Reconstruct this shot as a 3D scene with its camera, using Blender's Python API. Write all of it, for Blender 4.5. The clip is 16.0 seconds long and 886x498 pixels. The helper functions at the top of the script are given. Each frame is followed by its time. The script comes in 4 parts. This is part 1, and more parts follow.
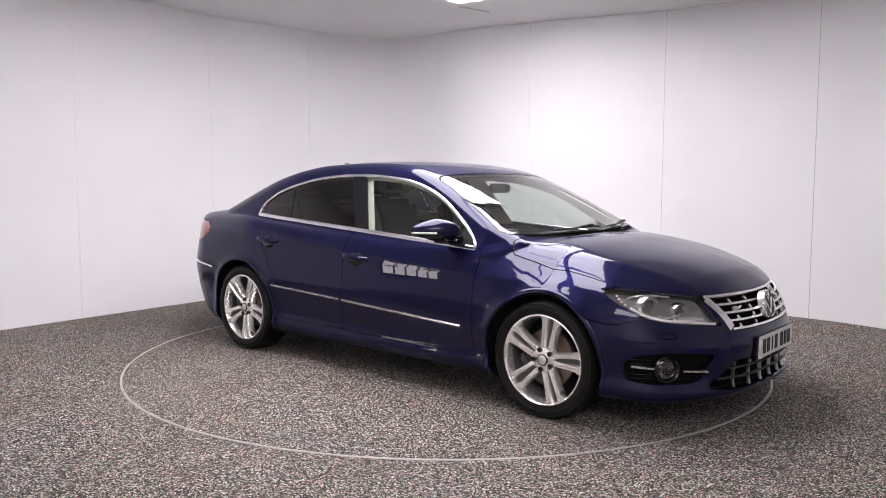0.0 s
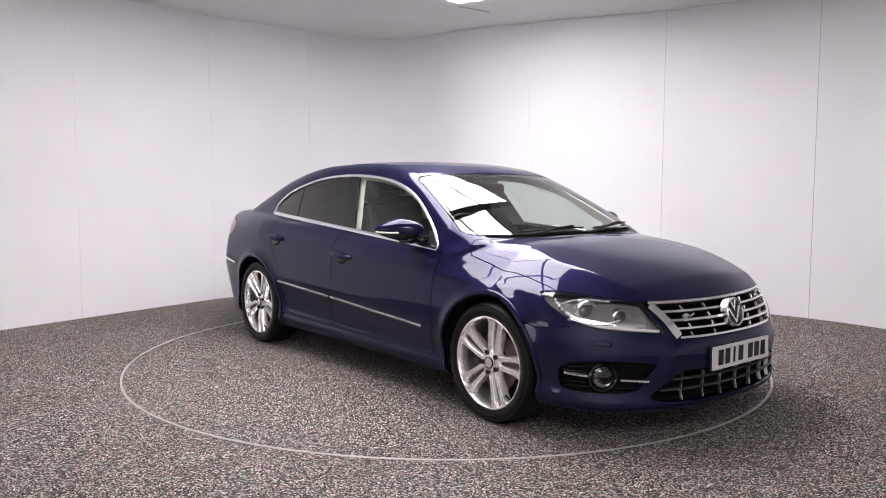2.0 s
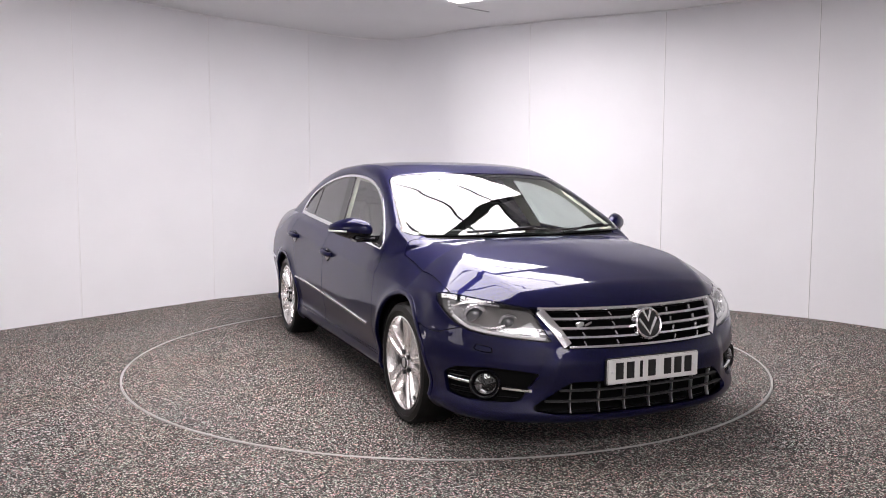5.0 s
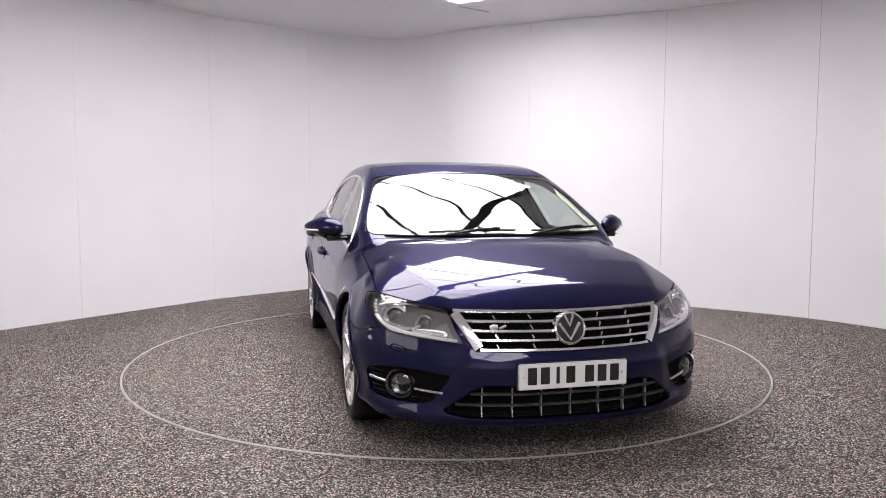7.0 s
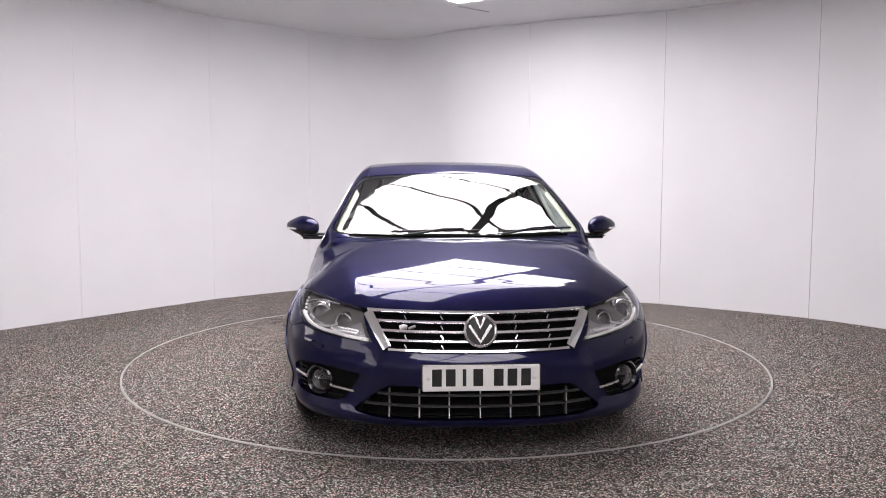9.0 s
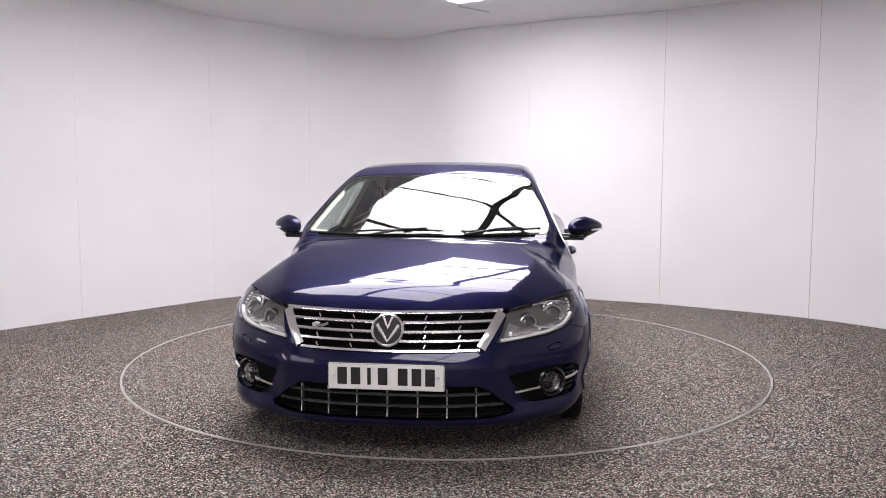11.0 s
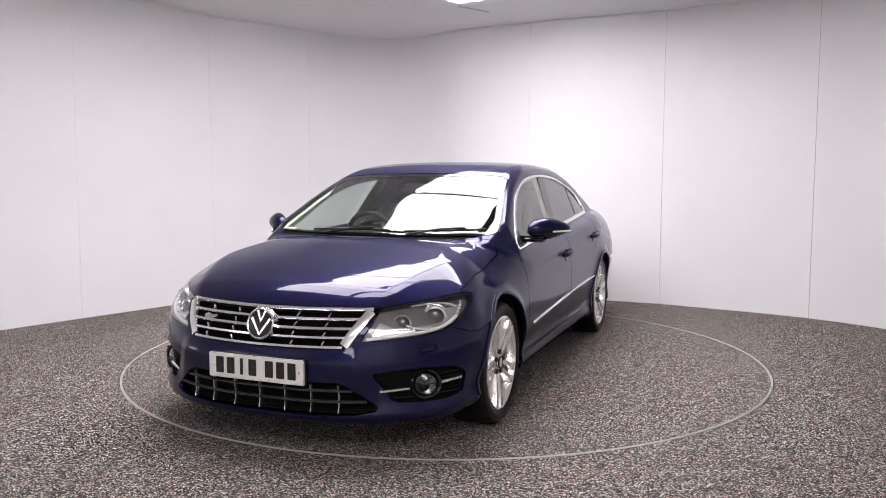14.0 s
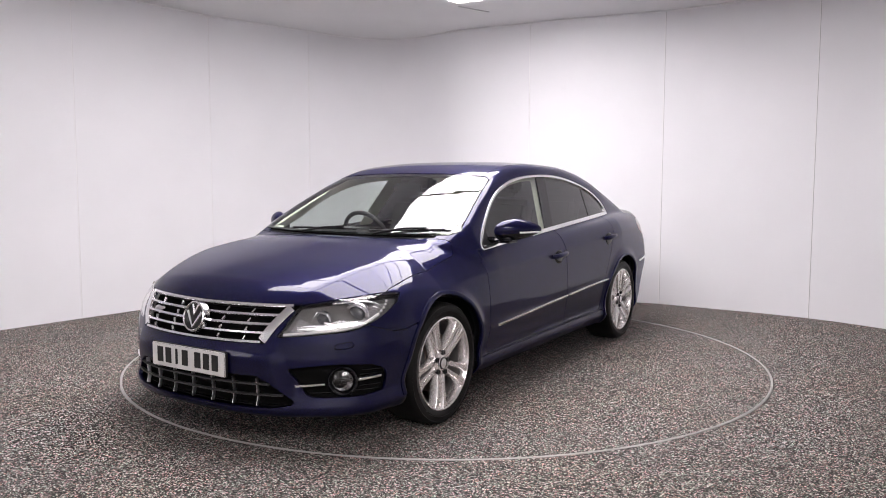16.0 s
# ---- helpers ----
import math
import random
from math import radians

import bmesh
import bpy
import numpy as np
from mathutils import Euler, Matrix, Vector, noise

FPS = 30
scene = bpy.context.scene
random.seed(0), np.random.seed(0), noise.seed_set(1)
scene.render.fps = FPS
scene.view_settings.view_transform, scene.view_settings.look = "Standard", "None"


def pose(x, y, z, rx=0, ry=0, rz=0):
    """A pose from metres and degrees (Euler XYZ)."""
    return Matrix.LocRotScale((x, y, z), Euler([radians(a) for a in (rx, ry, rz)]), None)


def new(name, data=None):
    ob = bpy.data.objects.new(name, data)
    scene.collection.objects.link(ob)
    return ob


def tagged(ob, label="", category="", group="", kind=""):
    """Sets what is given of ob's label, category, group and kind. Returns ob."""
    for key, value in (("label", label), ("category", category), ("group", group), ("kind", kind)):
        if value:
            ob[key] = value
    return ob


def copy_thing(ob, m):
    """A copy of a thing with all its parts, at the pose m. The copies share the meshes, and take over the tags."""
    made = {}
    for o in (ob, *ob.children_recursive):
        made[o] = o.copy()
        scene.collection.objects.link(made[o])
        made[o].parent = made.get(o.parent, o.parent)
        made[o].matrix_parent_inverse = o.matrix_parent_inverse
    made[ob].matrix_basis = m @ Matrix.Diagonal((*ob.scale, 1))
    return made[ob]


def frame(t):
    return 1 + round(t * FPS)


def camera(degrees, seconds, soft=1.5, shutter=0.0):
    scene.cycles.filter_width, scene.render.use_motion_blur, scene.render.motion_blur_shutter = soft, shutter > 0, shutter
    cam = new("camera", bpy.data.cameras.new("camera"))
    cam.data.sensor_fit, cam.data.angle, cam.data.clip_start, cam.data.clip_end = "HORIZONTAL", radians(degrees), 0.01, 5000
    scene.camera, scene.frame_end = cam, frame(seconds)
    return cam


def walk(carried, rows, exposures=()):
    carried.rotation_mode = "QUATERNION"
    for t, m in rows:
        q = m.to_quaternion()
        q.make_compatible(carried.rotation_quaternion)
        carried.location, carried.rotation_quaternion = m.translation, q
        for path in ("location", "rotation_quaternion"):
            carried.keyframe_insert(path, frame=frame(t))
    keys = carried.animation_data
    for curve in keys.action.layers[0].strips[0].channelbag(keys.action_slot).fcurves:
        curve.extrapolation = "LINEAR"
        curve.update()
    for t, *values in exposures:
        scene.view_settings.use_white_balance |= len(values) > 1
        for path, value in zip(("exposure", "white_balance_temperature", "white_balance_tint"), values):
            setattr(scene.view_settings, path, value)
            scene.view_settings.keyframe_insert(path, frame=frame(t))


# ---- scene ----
# ---- camera: stands still ----
EYE = (0.0, -5.771, 1.282)
CAM_POSE = Matrix.Translation(EYE) @ pose(0, 0, 0, 90 - 4.95, 0, 0.23) @ pose(0, 0, 0, 0, 0, 0.104)
cam = camera(59.05, 16.0, soft=0.95)
walk(cam, [(0.0, CAM_POSE), (16.0, CAM_POSE)], [(0.0, 0.0, 6500, 18), (16.0, 0.0, 6500, 18)])

# ---- light: a luminous ceiling panel, and a dim world outside the closed room ----
CEIL = 3.02
LEFT_DIR, RIGHT_DIR = Vector((-0.587, -0.81, 0)), Vector((0.86, -0.51, 0))
PANEL_CORNER, PANEL_LEFT, PANEL_RIGHT = Vector((0.11, 1.99, 0)), 3.78, 2.2
world = bpy.data.worlds.new("world")
scene.world = world
world.use_nodes = True
world.node_tree.nodes["Background"].inputs[0].default_value = (0.8, 0.85, 0.9, 1)
world.node_tree.nodes["Background"].inputs[1].default_value = 0.05
PANEL_GLOW = 11.6


# ---- materials ----
def mat(name, color, rough=0.5, metal=0.0, **extra):
    m = bpy.data.materials.new(name)
    m.use_nodes = True
    b = m.node_tree.nodes["Principled BSDF"]
    b.inputs["Base Color"].default_value = (*color, 1)
    b.inputs["Roughness"].default_value = rough
    b.inputs["Metallic"].default_value = metal
    for k, v in extra.items():
        b.inputs[k.replace("_", " ")].default_value = v
    return m


def nodes(m):
    t = m.node_tree
    return t, t.nodes["Principled BSDF"]


def node(t, kind, **inputs):
    n = t.nodes.new(kind)
    for k, v in inputs.items():
        n.inputs[k.replace("_", " ")].default_value = v
    return n


def ramp(t, src, stops):
    r = t.nodes.new("ShaderNodeValToRGB")
    while len(r.color_ramp.elements) < len(stops):
        r.color_ramp.elements.new(0.5)
    for e, (p, c) in zip(r.color_ramp.elements, stops):
        e.position, e.color = p, (*c, 1)
    t.links.new(src, r.inputs[0])
    return r


def bump(t, b, height, strength, distance=0.01):
    n = t.nodes.new("ShaderNodeBump")
    n.inputs["Strength"].default_value, n.inputs["Distance"].default_value = strength, distance
    t.links.new(height, n.inputs["Height"])
    t.links.new(n.outputs[0], b.inputs["Normal"])


def coords(t, scale=(1, 1, 1)):
    c = t.nodes.new("ShaderNodeTexCoord")
    mp = t.nodes.new("ShaderNodeMapping")
    mp.inputs["Scale"].default_value = scale
    t.links.new(c.outputs["Object"], mp.inputs[0])
    return mp.outputs[0]


def carpet_material():
    """Speckled grey stone-resin flooring: pale, dark and tinted grains."""
    m = mat("speckled_floor", (0.2, 0.19, 0.18), 0.9)
    t, b = nodes(m)
    co = coords(t)
    v = node(t, "ShaderNodeTexVoronoi", Scale=185.0)
    t.links.new(co, v.inputs["Vector"])
    sep = t.nodes.new("ShaderNodeSeparateColor")
    t.links.new(v.outputs["Color"], sep.inputs[0])
    r = ramp(t, sep.outputs[0], [(0.0, (0.003, 0.003, 0.003)), (0.4, (0.014, 0.013, 0.012)), (0.58, (0.072, 0.067, 0.06)),
                                 (0.8, (0.25, 0.235, 0.215)), (1.0, (0.82, 0.79, 0.75))])
    hue = ramp(t, sep.outputs[1], [(0.0, (0.68, 1.0, 0.85)), (0.3, (0.88, 1.0, 0.97)), (0.5, (1, 1, 1)), (0.72, (1, 0.95, 1.0)), (0.86, (1.25, 0.8, 0.95)), (1.0, (1.3, 0.8, 0.65))])
    mx = t.nodes.new("ShaderNodeMix")
    mx.data_type, mx.blend_type = "RGBA", "MULTIPLY"
    mx.inputs[0].default_value = 1.0
    t.links.new(r.outputs[0], mx.inputs[6])
    t.links.new(hue.outputs[0], mx.inputs[7])
    big = node(t, "ShaderNodeTexNoise", Scale=1.3, Detail=4.0)
    t.links.new(co, big.inputs["Vector"])
    tone = ramp(t, big.outputs["Fac"], [(0.3, (1.03, 0.94, 0.87)), (0.7, (1.05, 1.03, 1.04))])
    mx2 = t.nodes.new("ShaderNodeMix")
    mx2.data_type, mx2.blend_type = "RGBA", "MULTIPLY"
    mx2.inputs[0].default_value = 1.0
    t.links.new(mx.outputs[2], mx2.inputs[6])
    t.links.new(tone.outputs[0], mx2.inputs[7])
    t.links.new(mx2.outputs[2], b.inputs["Base Color"])
    bump(t, b, v.outputs["Distance"], 0.5, 0.004)
    return m


def wall_material(name, color, rough):
    m = mat(name, color, rough)
    t, b = nodes(m)
    co = coords(t)
    n = node(t, "ShaderNodeTexNoise", Scale=1.1, Detail=5.0)
    t.links.new(co, n.inputs["Vector"])
    r = ramp(t, n.outputs["Fac"], [(0.3, tuple(c * 0.97 for c in color)), (0.7, tuple(min(1, c * 1.02) for c in color))])
    t.links.new(r.outputs[0], b.inputs["Base Color"])
    f = node(t, "ShaderNodeTexNoise", Scale=260.0, Detail=2.0)
    t.links.new(co, f.inputs["Vector"])
    bump(t, b, f.outputs["Fac"], 0.06, 0.002)
    return m


def paint_material(name, dark, light):
    """Metallic lacquer: fine flakes, dark away from the light and bright blue near it, under a clear coat."""
    m = mat(name, dark, 0.36, 0.5, Specular_Tint=(0.15, 0.15, 0.5, 1), Coat_Weight=0.78, Coat_Roughness=0.012, Coat_IOR=1.48, Specular_IOR_Level=0.05)
    t, b = nodes(m)
    co = coords(t)
    v = node(t, "ShaderNodeTexVoronoi", Scale=1400.0)
    t.links.new(co, v.inputs["Vector"])
    sep = t.nodes.new("ShaderNodeSeparateColor")
    t.links.new(v.outputs["Color"], sep.inputs[0])
    r = ramp(t, sep.outputs[0], [(0.0, dark), (0.7, dark), (1.0, light)])
    t.links.new(r.outputs[0], b.inputs["Base Color"])
    film = node(t, "ShaderNodeTexNoise", Scale=2.2, Detail=5.0)
    t.links.new(co, film.inputs["Vector"])
    haze = node(t, "ShaderNodeMapRange", From_Min=0.35, From_Max=0.75, To_Min=0.002, To_Max=0.01)
    t.links.new(film.outputs["Fac"], haze.inputs["Value"])
    t.links.new(haze.outputs[0], b.inputs["Coat Roughness"])
    return m


FLOOR_MAT = carpet_material()
WALL_MAT = wall_material("white_wall", (0.825, 0.825, 0.85), 0.5)
CEIL_MAT = wall_material("white_ceiling", (0.8, 0.8, 0.81), 0.8)
SEAM_MAT = mat("seam_strip", (0.86, 0.86, 0.87), 0.3)
SEAM_FAINT = mat("seam_faint_gap", (0.74, 0.73, 0.74), 0.7)
SEAM_DARK = mat("seam_shadow_gap", (0.42, 0.41, 0.42), 0.7)
RING_MAT = mat("turntable_edge", (0.5, 0.49, 0.47), 0.45, 0.4)
PAINT = paint_material("blue_paint", (0.0042, 0.0044, 0.025), (0.02, 0.021, 0.12))
BLACK = mat("black_plastic", (0.01, 0.01, 0.011), 0.45, 0.0, Specular_IOR_Level=0.3)
GLOSS_BLACK = mat("gloss_black", (0.006, 0.006, 0.008), 0.08)
CHROME = mat("chrome", (0.9, 0.9, 0.91), 0.2, 1.0)
SATIN = mat("satin_silver", (0.85, 0.85, 0.86), 0.3, 1.0)
ALLOY = mat("alloy", (0.95, 0.93, 0.92), 0.25, 0.8)
# near-black instead of alloy: paints the shade between paired spoke bars
GROOVE = mat("wheel_groove_shade", (0.07, 0.068, 0.066), 0.5, 0.4)
# darker copy of the alloy: the shade deep in the wheel, put into the colour
BARREL = mat("wheel_barrel_shaded", (0.2, 0.19, 0.185), 0.45, 0.5)
RUBBER = mat("tyre_rubber", (0.008, 0.0078, 0.0075), 0.42, 0.0, Specular_IOR_Level=0.18)
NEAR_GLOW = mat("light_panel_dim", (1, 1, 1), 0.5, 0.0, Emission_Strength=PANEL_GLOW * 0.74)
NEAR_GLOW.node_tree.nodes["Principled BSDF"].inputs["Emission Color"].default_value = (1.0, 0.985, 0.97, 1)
GLOW = mat("light_panel", (1, 1, 1), 0.5, 0.0, Emission_Strength=PANEL_GLOW)
GLOW.node_tree.nodes["Principled BSDF"].inputs["Emission Color"].default_value = (1.0, 0.985, 0.97, 1)

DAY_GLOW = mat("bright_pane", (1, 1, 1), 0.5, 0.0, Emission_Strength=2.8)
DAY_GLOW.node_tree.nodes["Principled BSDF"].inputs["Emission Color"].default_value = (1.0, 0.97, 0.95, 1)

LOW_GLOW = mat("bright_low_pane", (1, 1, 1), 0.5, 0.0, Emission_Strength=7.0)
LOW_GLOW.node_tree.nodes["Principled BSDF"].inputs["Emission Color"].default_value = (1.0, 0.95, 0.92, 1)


# ---- mesh helpers ----
def mesh_of(name, verts, faces, material, smooth=False):
    me = bpy.data.meshes.new(name)
    me.from_pydata([tuple(map(float, v)) for v in verts], [], [tuple(map(int, f)) for f in faces])
    me.materials.append(material)
    if smooth:
        me.polygons.foreach_set("use_smooth", [True] * len(me.polygons))
    me.update()
    return me


def part(name, bm, material, parent=None, label="", smooth=True):
    """Links a bmesh (or a ready mesh) as one object under parent."""
    if isinstance(bm, bmesh.types.BMesh):
        me = bpy.data.meshes.new(name)
        bm.to_mesh(me)
        bm.free()
        me.materials.append(material)
        me.polygons.foreach_set("use_smooth", [smooth] * len(me.polygons))
        if smooth:
            me.set_sharp_from_angle(angle=radians(40))
    else:
        me = bm
    ob = new(name, me)
    if parent:
        ob.parent = parent
    if label:
        tagged(ob, label)
    return ob


def box(bm, cx, cy, cz, sx, sy, sz, bev=0.0, m=None, seg=2):
    b2 = bmesh.new()
    bmesh.ops.create_cube(b2, size=1.0)
    bmesh.ops.scale(b2, vec=(sx, sy, sz), verts=b2.verts)
    if bev:
        bmesh.ops.bevel(b2, geom=b2.edges[:], offset=bev, segments=seg, affect="EDGES")
    bmesh.ops.translate(b2, vec=(cx, cy, cz), verts=b2.verts)
    if m is not None:
        bmesh.ops.transform(b2, matrix=m, verts=b2.verts)
    tmp = bpy.data.meshes.new("tmp")
    b2.to_mesh(tmp)
    b2.free()
    bm.from_mesh(tmp)
    bpy.data.meshes.remove(tmp)
    return bm


def lathe(bm, profile, n=64, axis="y", closed=False):
    """Turn a profile of (radius, along) round the axis."""
    rings = []
    for i in range(n):
        a = 2 * math.pi * i / n
        c, s = math.cos(a), math.sin(a)
        rings.append([bm.verts.new((r * c, h, r * s) if axis == "y" else (h, r * c, r * s) if axis == "x" else (r * c, r * s, h))
                      for r, h in profile])
    k = len(profile)
    for i in range(n):
        a, b = rings[i], rings[(i + 1) % n]
        for j in range(k if closed else k - 1):
            j2 = (j + 1) % k
            bm.faces.new((a[j], a[j2], b[j2], b[j]))
    bmesh.ops.recalc_face_normals(bm, faces=bm.faces)
    return bm


def tube(bm, pts, radius, n=8, cap=True):
    """A round bar along points."""
    pts = [Vector(p) for p in pts]
    rings = []
    for i, p in enumerate(pts):
        d = (pts[min(i + 1, len(pts) - 1)] - pts[max(i - 1, 0)]).normalized()
        u = d.cross(Vector((0, 0, 1)))
        u = u.normalized() if u.length > 0.05 else Vector((0, 1, 0))
        w = d.cross(u)
        r = radius[i] if isinstance(radius, (list, tuple)) else radius
        rings.append([bm.verts.new(p + (u * math.cos(2 * math.pi * k / n) + w * math.sin(2 * math.pi * k / n)) * r) for k in range(n)])
    for a, b in zip(rings, rings[1:]):
        for k in range(n):
            bm.faces.new((a[k], a[(k + 1) % n], b[(k + 1) % n], b[k]))
    if cap:
        bm.faces.new(rings[0][::-1])
        bm.faces.new(rings[-1])
    bmesh.ops.recalc_face_normals(bm, faces=bm.faces)
    return bm


def ribbon(bm, pts, normals, width, depth):
    """A flat bar of a given width and depth along points, lying on a surface with these normals."""
    rings = []
    n = len(pts)
    P = [Vector(p) for p in pts]
    for i in range(n):
        d = (P[min(i + 1, n - 1)] - P[max(i - 1, 0)]).normalized()
        nn = Vector(normals[i]).normalized()
        s = d.cross(nn).normalized()
        w = (width[i] if isinstance(width, (list, tuple)) else width) / 2
        rings.append([bm.verts.new(P[i] + s * a * w + nn * b) for a, b in ((-1, -0.006), (-1, depth * 0.55), (-0.6, depth), (0.6, depth), (1, depth * 0.55), (1, -0.006))])
    for a, b in zip(rings, rings[1:]):
        for k in range(6):
            bm.faces.new((a[k], a[(k + 1) % 6], b[(k + 1) % 6], b[k]))
    bm.faces.new(rings[0][::-1])
    bm.faces.new(rings[-1])
    bmesh.ops.recalc_face_normals(bm, faces=bm.faces)
    return bm


# ---- the room ----
BAR_AT = 1.29

def arc(p0, p1, p2, n=14):
    """Rounded corner from p0 to p2, bent towards p1."""
    out = []
    for i in range(n + 1):
        s = i / n
        out.append(tuple((1 - s) ** 2 * a + 2 * s * (1 - s) * b + s * s * c for a, b, c in zip(p0, p1, p2)))
    return out


WALL_LINE = ([(-6.2, -8.6), (-6.15, -4.2), (-5.9, -2.02)] + [(-3.83, 0.84), (-2.52, 2.654)] + arc((-1.55, 3.55), (-0.62, 4.55), (0.07, 3.49))
             + [(0.7, 3.15), (1.28, 2.83), (2.24, 2.40)] + arc((3.0, 1.88), (3.58, 1.48), (3.9, 0.92), 8) + [(4.9, -1.0), (5.6, -3.4), (5.6, -8.6)])


def offset_line(line, d):
    out = []
    n = len(line)
    for i in range(n):
        a, b = Vector(line[i - 1]), Vector(line[(i + 1) % n])
        t = (b - a).normalized()
        out.append((line[i][0] - t.y * d, line[i][1] + t.x * d))
    return out


def build_room():
    # floor, with a round hole for the turntable
    n = 128
    R = 2.266
    ring = [(R * math.cos(2 * math.pi * i / n), R * math.sin(2 * math.pi * i / n), 0) for i in range(n)]
    outer = []
    for x, y, _ in ring:
        k = 9.5 / max(abs(x), abs(y))
        outer.append((x * k, y * k, 0))
    low = [(x, y, -0.05) for x, y, _ in ring]
    faces = [(i, (i + 1) % n, n + (i + 1) % n, n + i)[::-1] for i in range(n)] + [(i, (i + 1) % n, 2 * n + (i + 1) % n, 2 * n + i) for i in range(n)]
    tagged(new("floor", mesh_of("floor", ring + outer + low, faces, FLOOR_MAT)), "speckled grey stone-resin floor", "floor", kind="structure")
    # walls
    line = WALL_LINE
    back = offset_line(line, 0.12)
    k = len(line)
    v = [(x, y, z) for pl in (line, back) for z in (-0.02, CEIL + 0.1) for x, y in pl]
    f = []
    for i in range(k):
        j = (i + 1) % k
        f += [(i, j, k + j, k + i), (2 * k + j, 2 * k + i, 3 * k + i, 3 * k + j), (k + i, k + j, 3 * k + j, 3 * k + i)]
    wall = tagged(new("wall", mesh_of("wall", v, f, WALL_MAT, True)), "smooth white panelled wall with a rounded corner", "wall", kind="structure")
    wall.data.set_sharp_from_angle(angle=radians(35))
    v = [(-12, -12, CEIL), (12, -12, CEIL), (12, 12, CEIL), (-12, 12, CEIL), (-12, -12, CEIL + 0.15), (12, -12, CEIL + 0.15), (12, 12, CEIL + 0.15), (-12, 12, CEIL + 0.15)]
    f = [(0, 3, 2, 1), (4, 5, 6, 7)] + [(i, (i + 1) % 4, 4 + (i + 1) % 4, 4 + i) for i in range(4)]
    tagged(new("ceiling", mesh_of("ceiling", v, f, CEIL_MAT)), "matt off-white ceiling round a light panel", "ceiling", kind="structure")


def build_light_panel(corner, length, breadth, bar_at, strips, notch, glow):
    """Luminous panel under the ceiling: strips in two columns, thin dark bars between them and a broad one between the columns."""
    e = new("ceiling_light")
    e.location = (*corner[:2], CEIL)
    tagged(e, "large luminous white ceiling panel with dark bars", "ceiling light")
    a, b = LEFT_DIR, RIGHT_DIR
    w = length / strips
    turn = Matrix(((b.x, a.x, 0, 0), (b.y, a.y, 0, 0), (0, 0, 1, 0), (0, 0, 0, 1)))

    def piece(name, x0, x1, y0, y1, z, h, material, label):
        bm = box(bmesh.new(), (x0 + x1) / 2, (y0 + y1) / 2, z, x1 - x0, y1 - y0, h, 0.003)
        bmesh.ops.transform(bm, matrix=turn, verts=bm.verts)
        bmesh.ops.recalc_face_normals(bm, faces=bm.faces)
        part(name, bm, material, e, label, smooth=False)

    for i in range(strips):
        piece("diffuser", 0, bar_at - 0.04, i * w + 0.012, (i + 1) * w - 0.012, -0.012, 0.02, glow, "glowing white diffuser strip")
        if i or not notch:
            piece("diffuser", bar_at + 0.04, breadth, i * w + 0.012, (i + 1) * w - 0.012, -0.012, 0.02, glow, "glowing white diffuser strip")
        if i:
            piece("bar", 0, breadth, i * w - 0.016, i * w + 0.016, -0.016, 0.028, BLACK, "thin dark dividing bar")
    piece("bar", bar_at - 0.042, bar_at + 0.042, 0, length, -0.02, 0.036, BLACK, "broad dark cross bar")


build_room()
build_light_panel(PANEL_CORNER, PANEL_LEFT, PANEL_RIGHT, BAR_AT, 6, True, GLOW)
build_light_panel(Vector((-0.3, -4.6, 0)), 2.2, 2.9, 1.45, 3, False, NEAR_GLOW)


def build_trim():
    """Joint strips between the wall panels, a bead under the ceiling and a slit in the ceiling."""
    line = WALL_LINE
    k = len(line)

    def near(x, y):
        best = None
        for i in range(k):
            a, b = Vector(line[i]), Vector(line[(i + 1) % k])
            e = b - a
            s = max(0, min(1, (Vector((x, y)) - a).dot(e) / e.dot(e)))
            q = a + e * s
            d = (Vector((x, y)) - q).length
            if best is None or d < best[0]:
                best = (d, q, e.normalized())
        return best[1], best[2]

    for x, y, strong in ((-3.36, 1.41, 0), (-2.52, 2.65, 0), (-1.62, 3.5, 0), (0.92, 3.03, 0), (2.24, 2.41, 1), (3.43, 1.56, 1)):
        q, e = near(x, y)
        m = Matrix(((e.x, -e.y, 0, q.x), (e.y, e.x, 0, q.y), (0, 0, 1, 0), (0, 0, 0, 1)))
        wdt = 0.012 if strong else 0.007
        bm = box(bmesh.new(), 0, 0, CEIL / 2, wdt, 0.008 if strong else 0.004, CEIL - 0.004, 0.001, m, 1)
        ob = part("trim", bm, SEAM_MAT, None, smooth=False)
        tagged(ob, "thin white joint strip between wall panels", "trim", kind="structure")
        bm = box(bmesh.new(), wdt / 2 + 0.002, 0, CEIL / 2, 0.003 if strong else 0.0015, 0.005, CEIL - 0.004, 0, m, 1)
        ob = part("trim", bm, SEAM_DARK if strong else SEAM_FAINT, None, smooth=False)
        tagged(ob, "narrow grey shadow gap beside a joint strip", "trim", kind="structure")
    bm = bmesh.new()
    tube(bm, [(x, y, CEIL - 0.006) for x, y in line], 0.011, 6)
    tagged(part("trim", bm, SEAM_MAT), "slim white bead where wall meets ceiling", "trim", kind="structure")
    bm = box(bmesh.new(), 0, 0, CEIL - 0.002, 0.41, 0.014, 0.008, 0, Matrix.Translation((0.28, 2.33, 0)) @ pose(0, 0, 0, 0, 0, 39), 1)
    tagged(part("trim", bm, SEAM_DARK, None, smooth=False), "short dark slit in the ceiling", "trim", kind="structure")


build_trim()


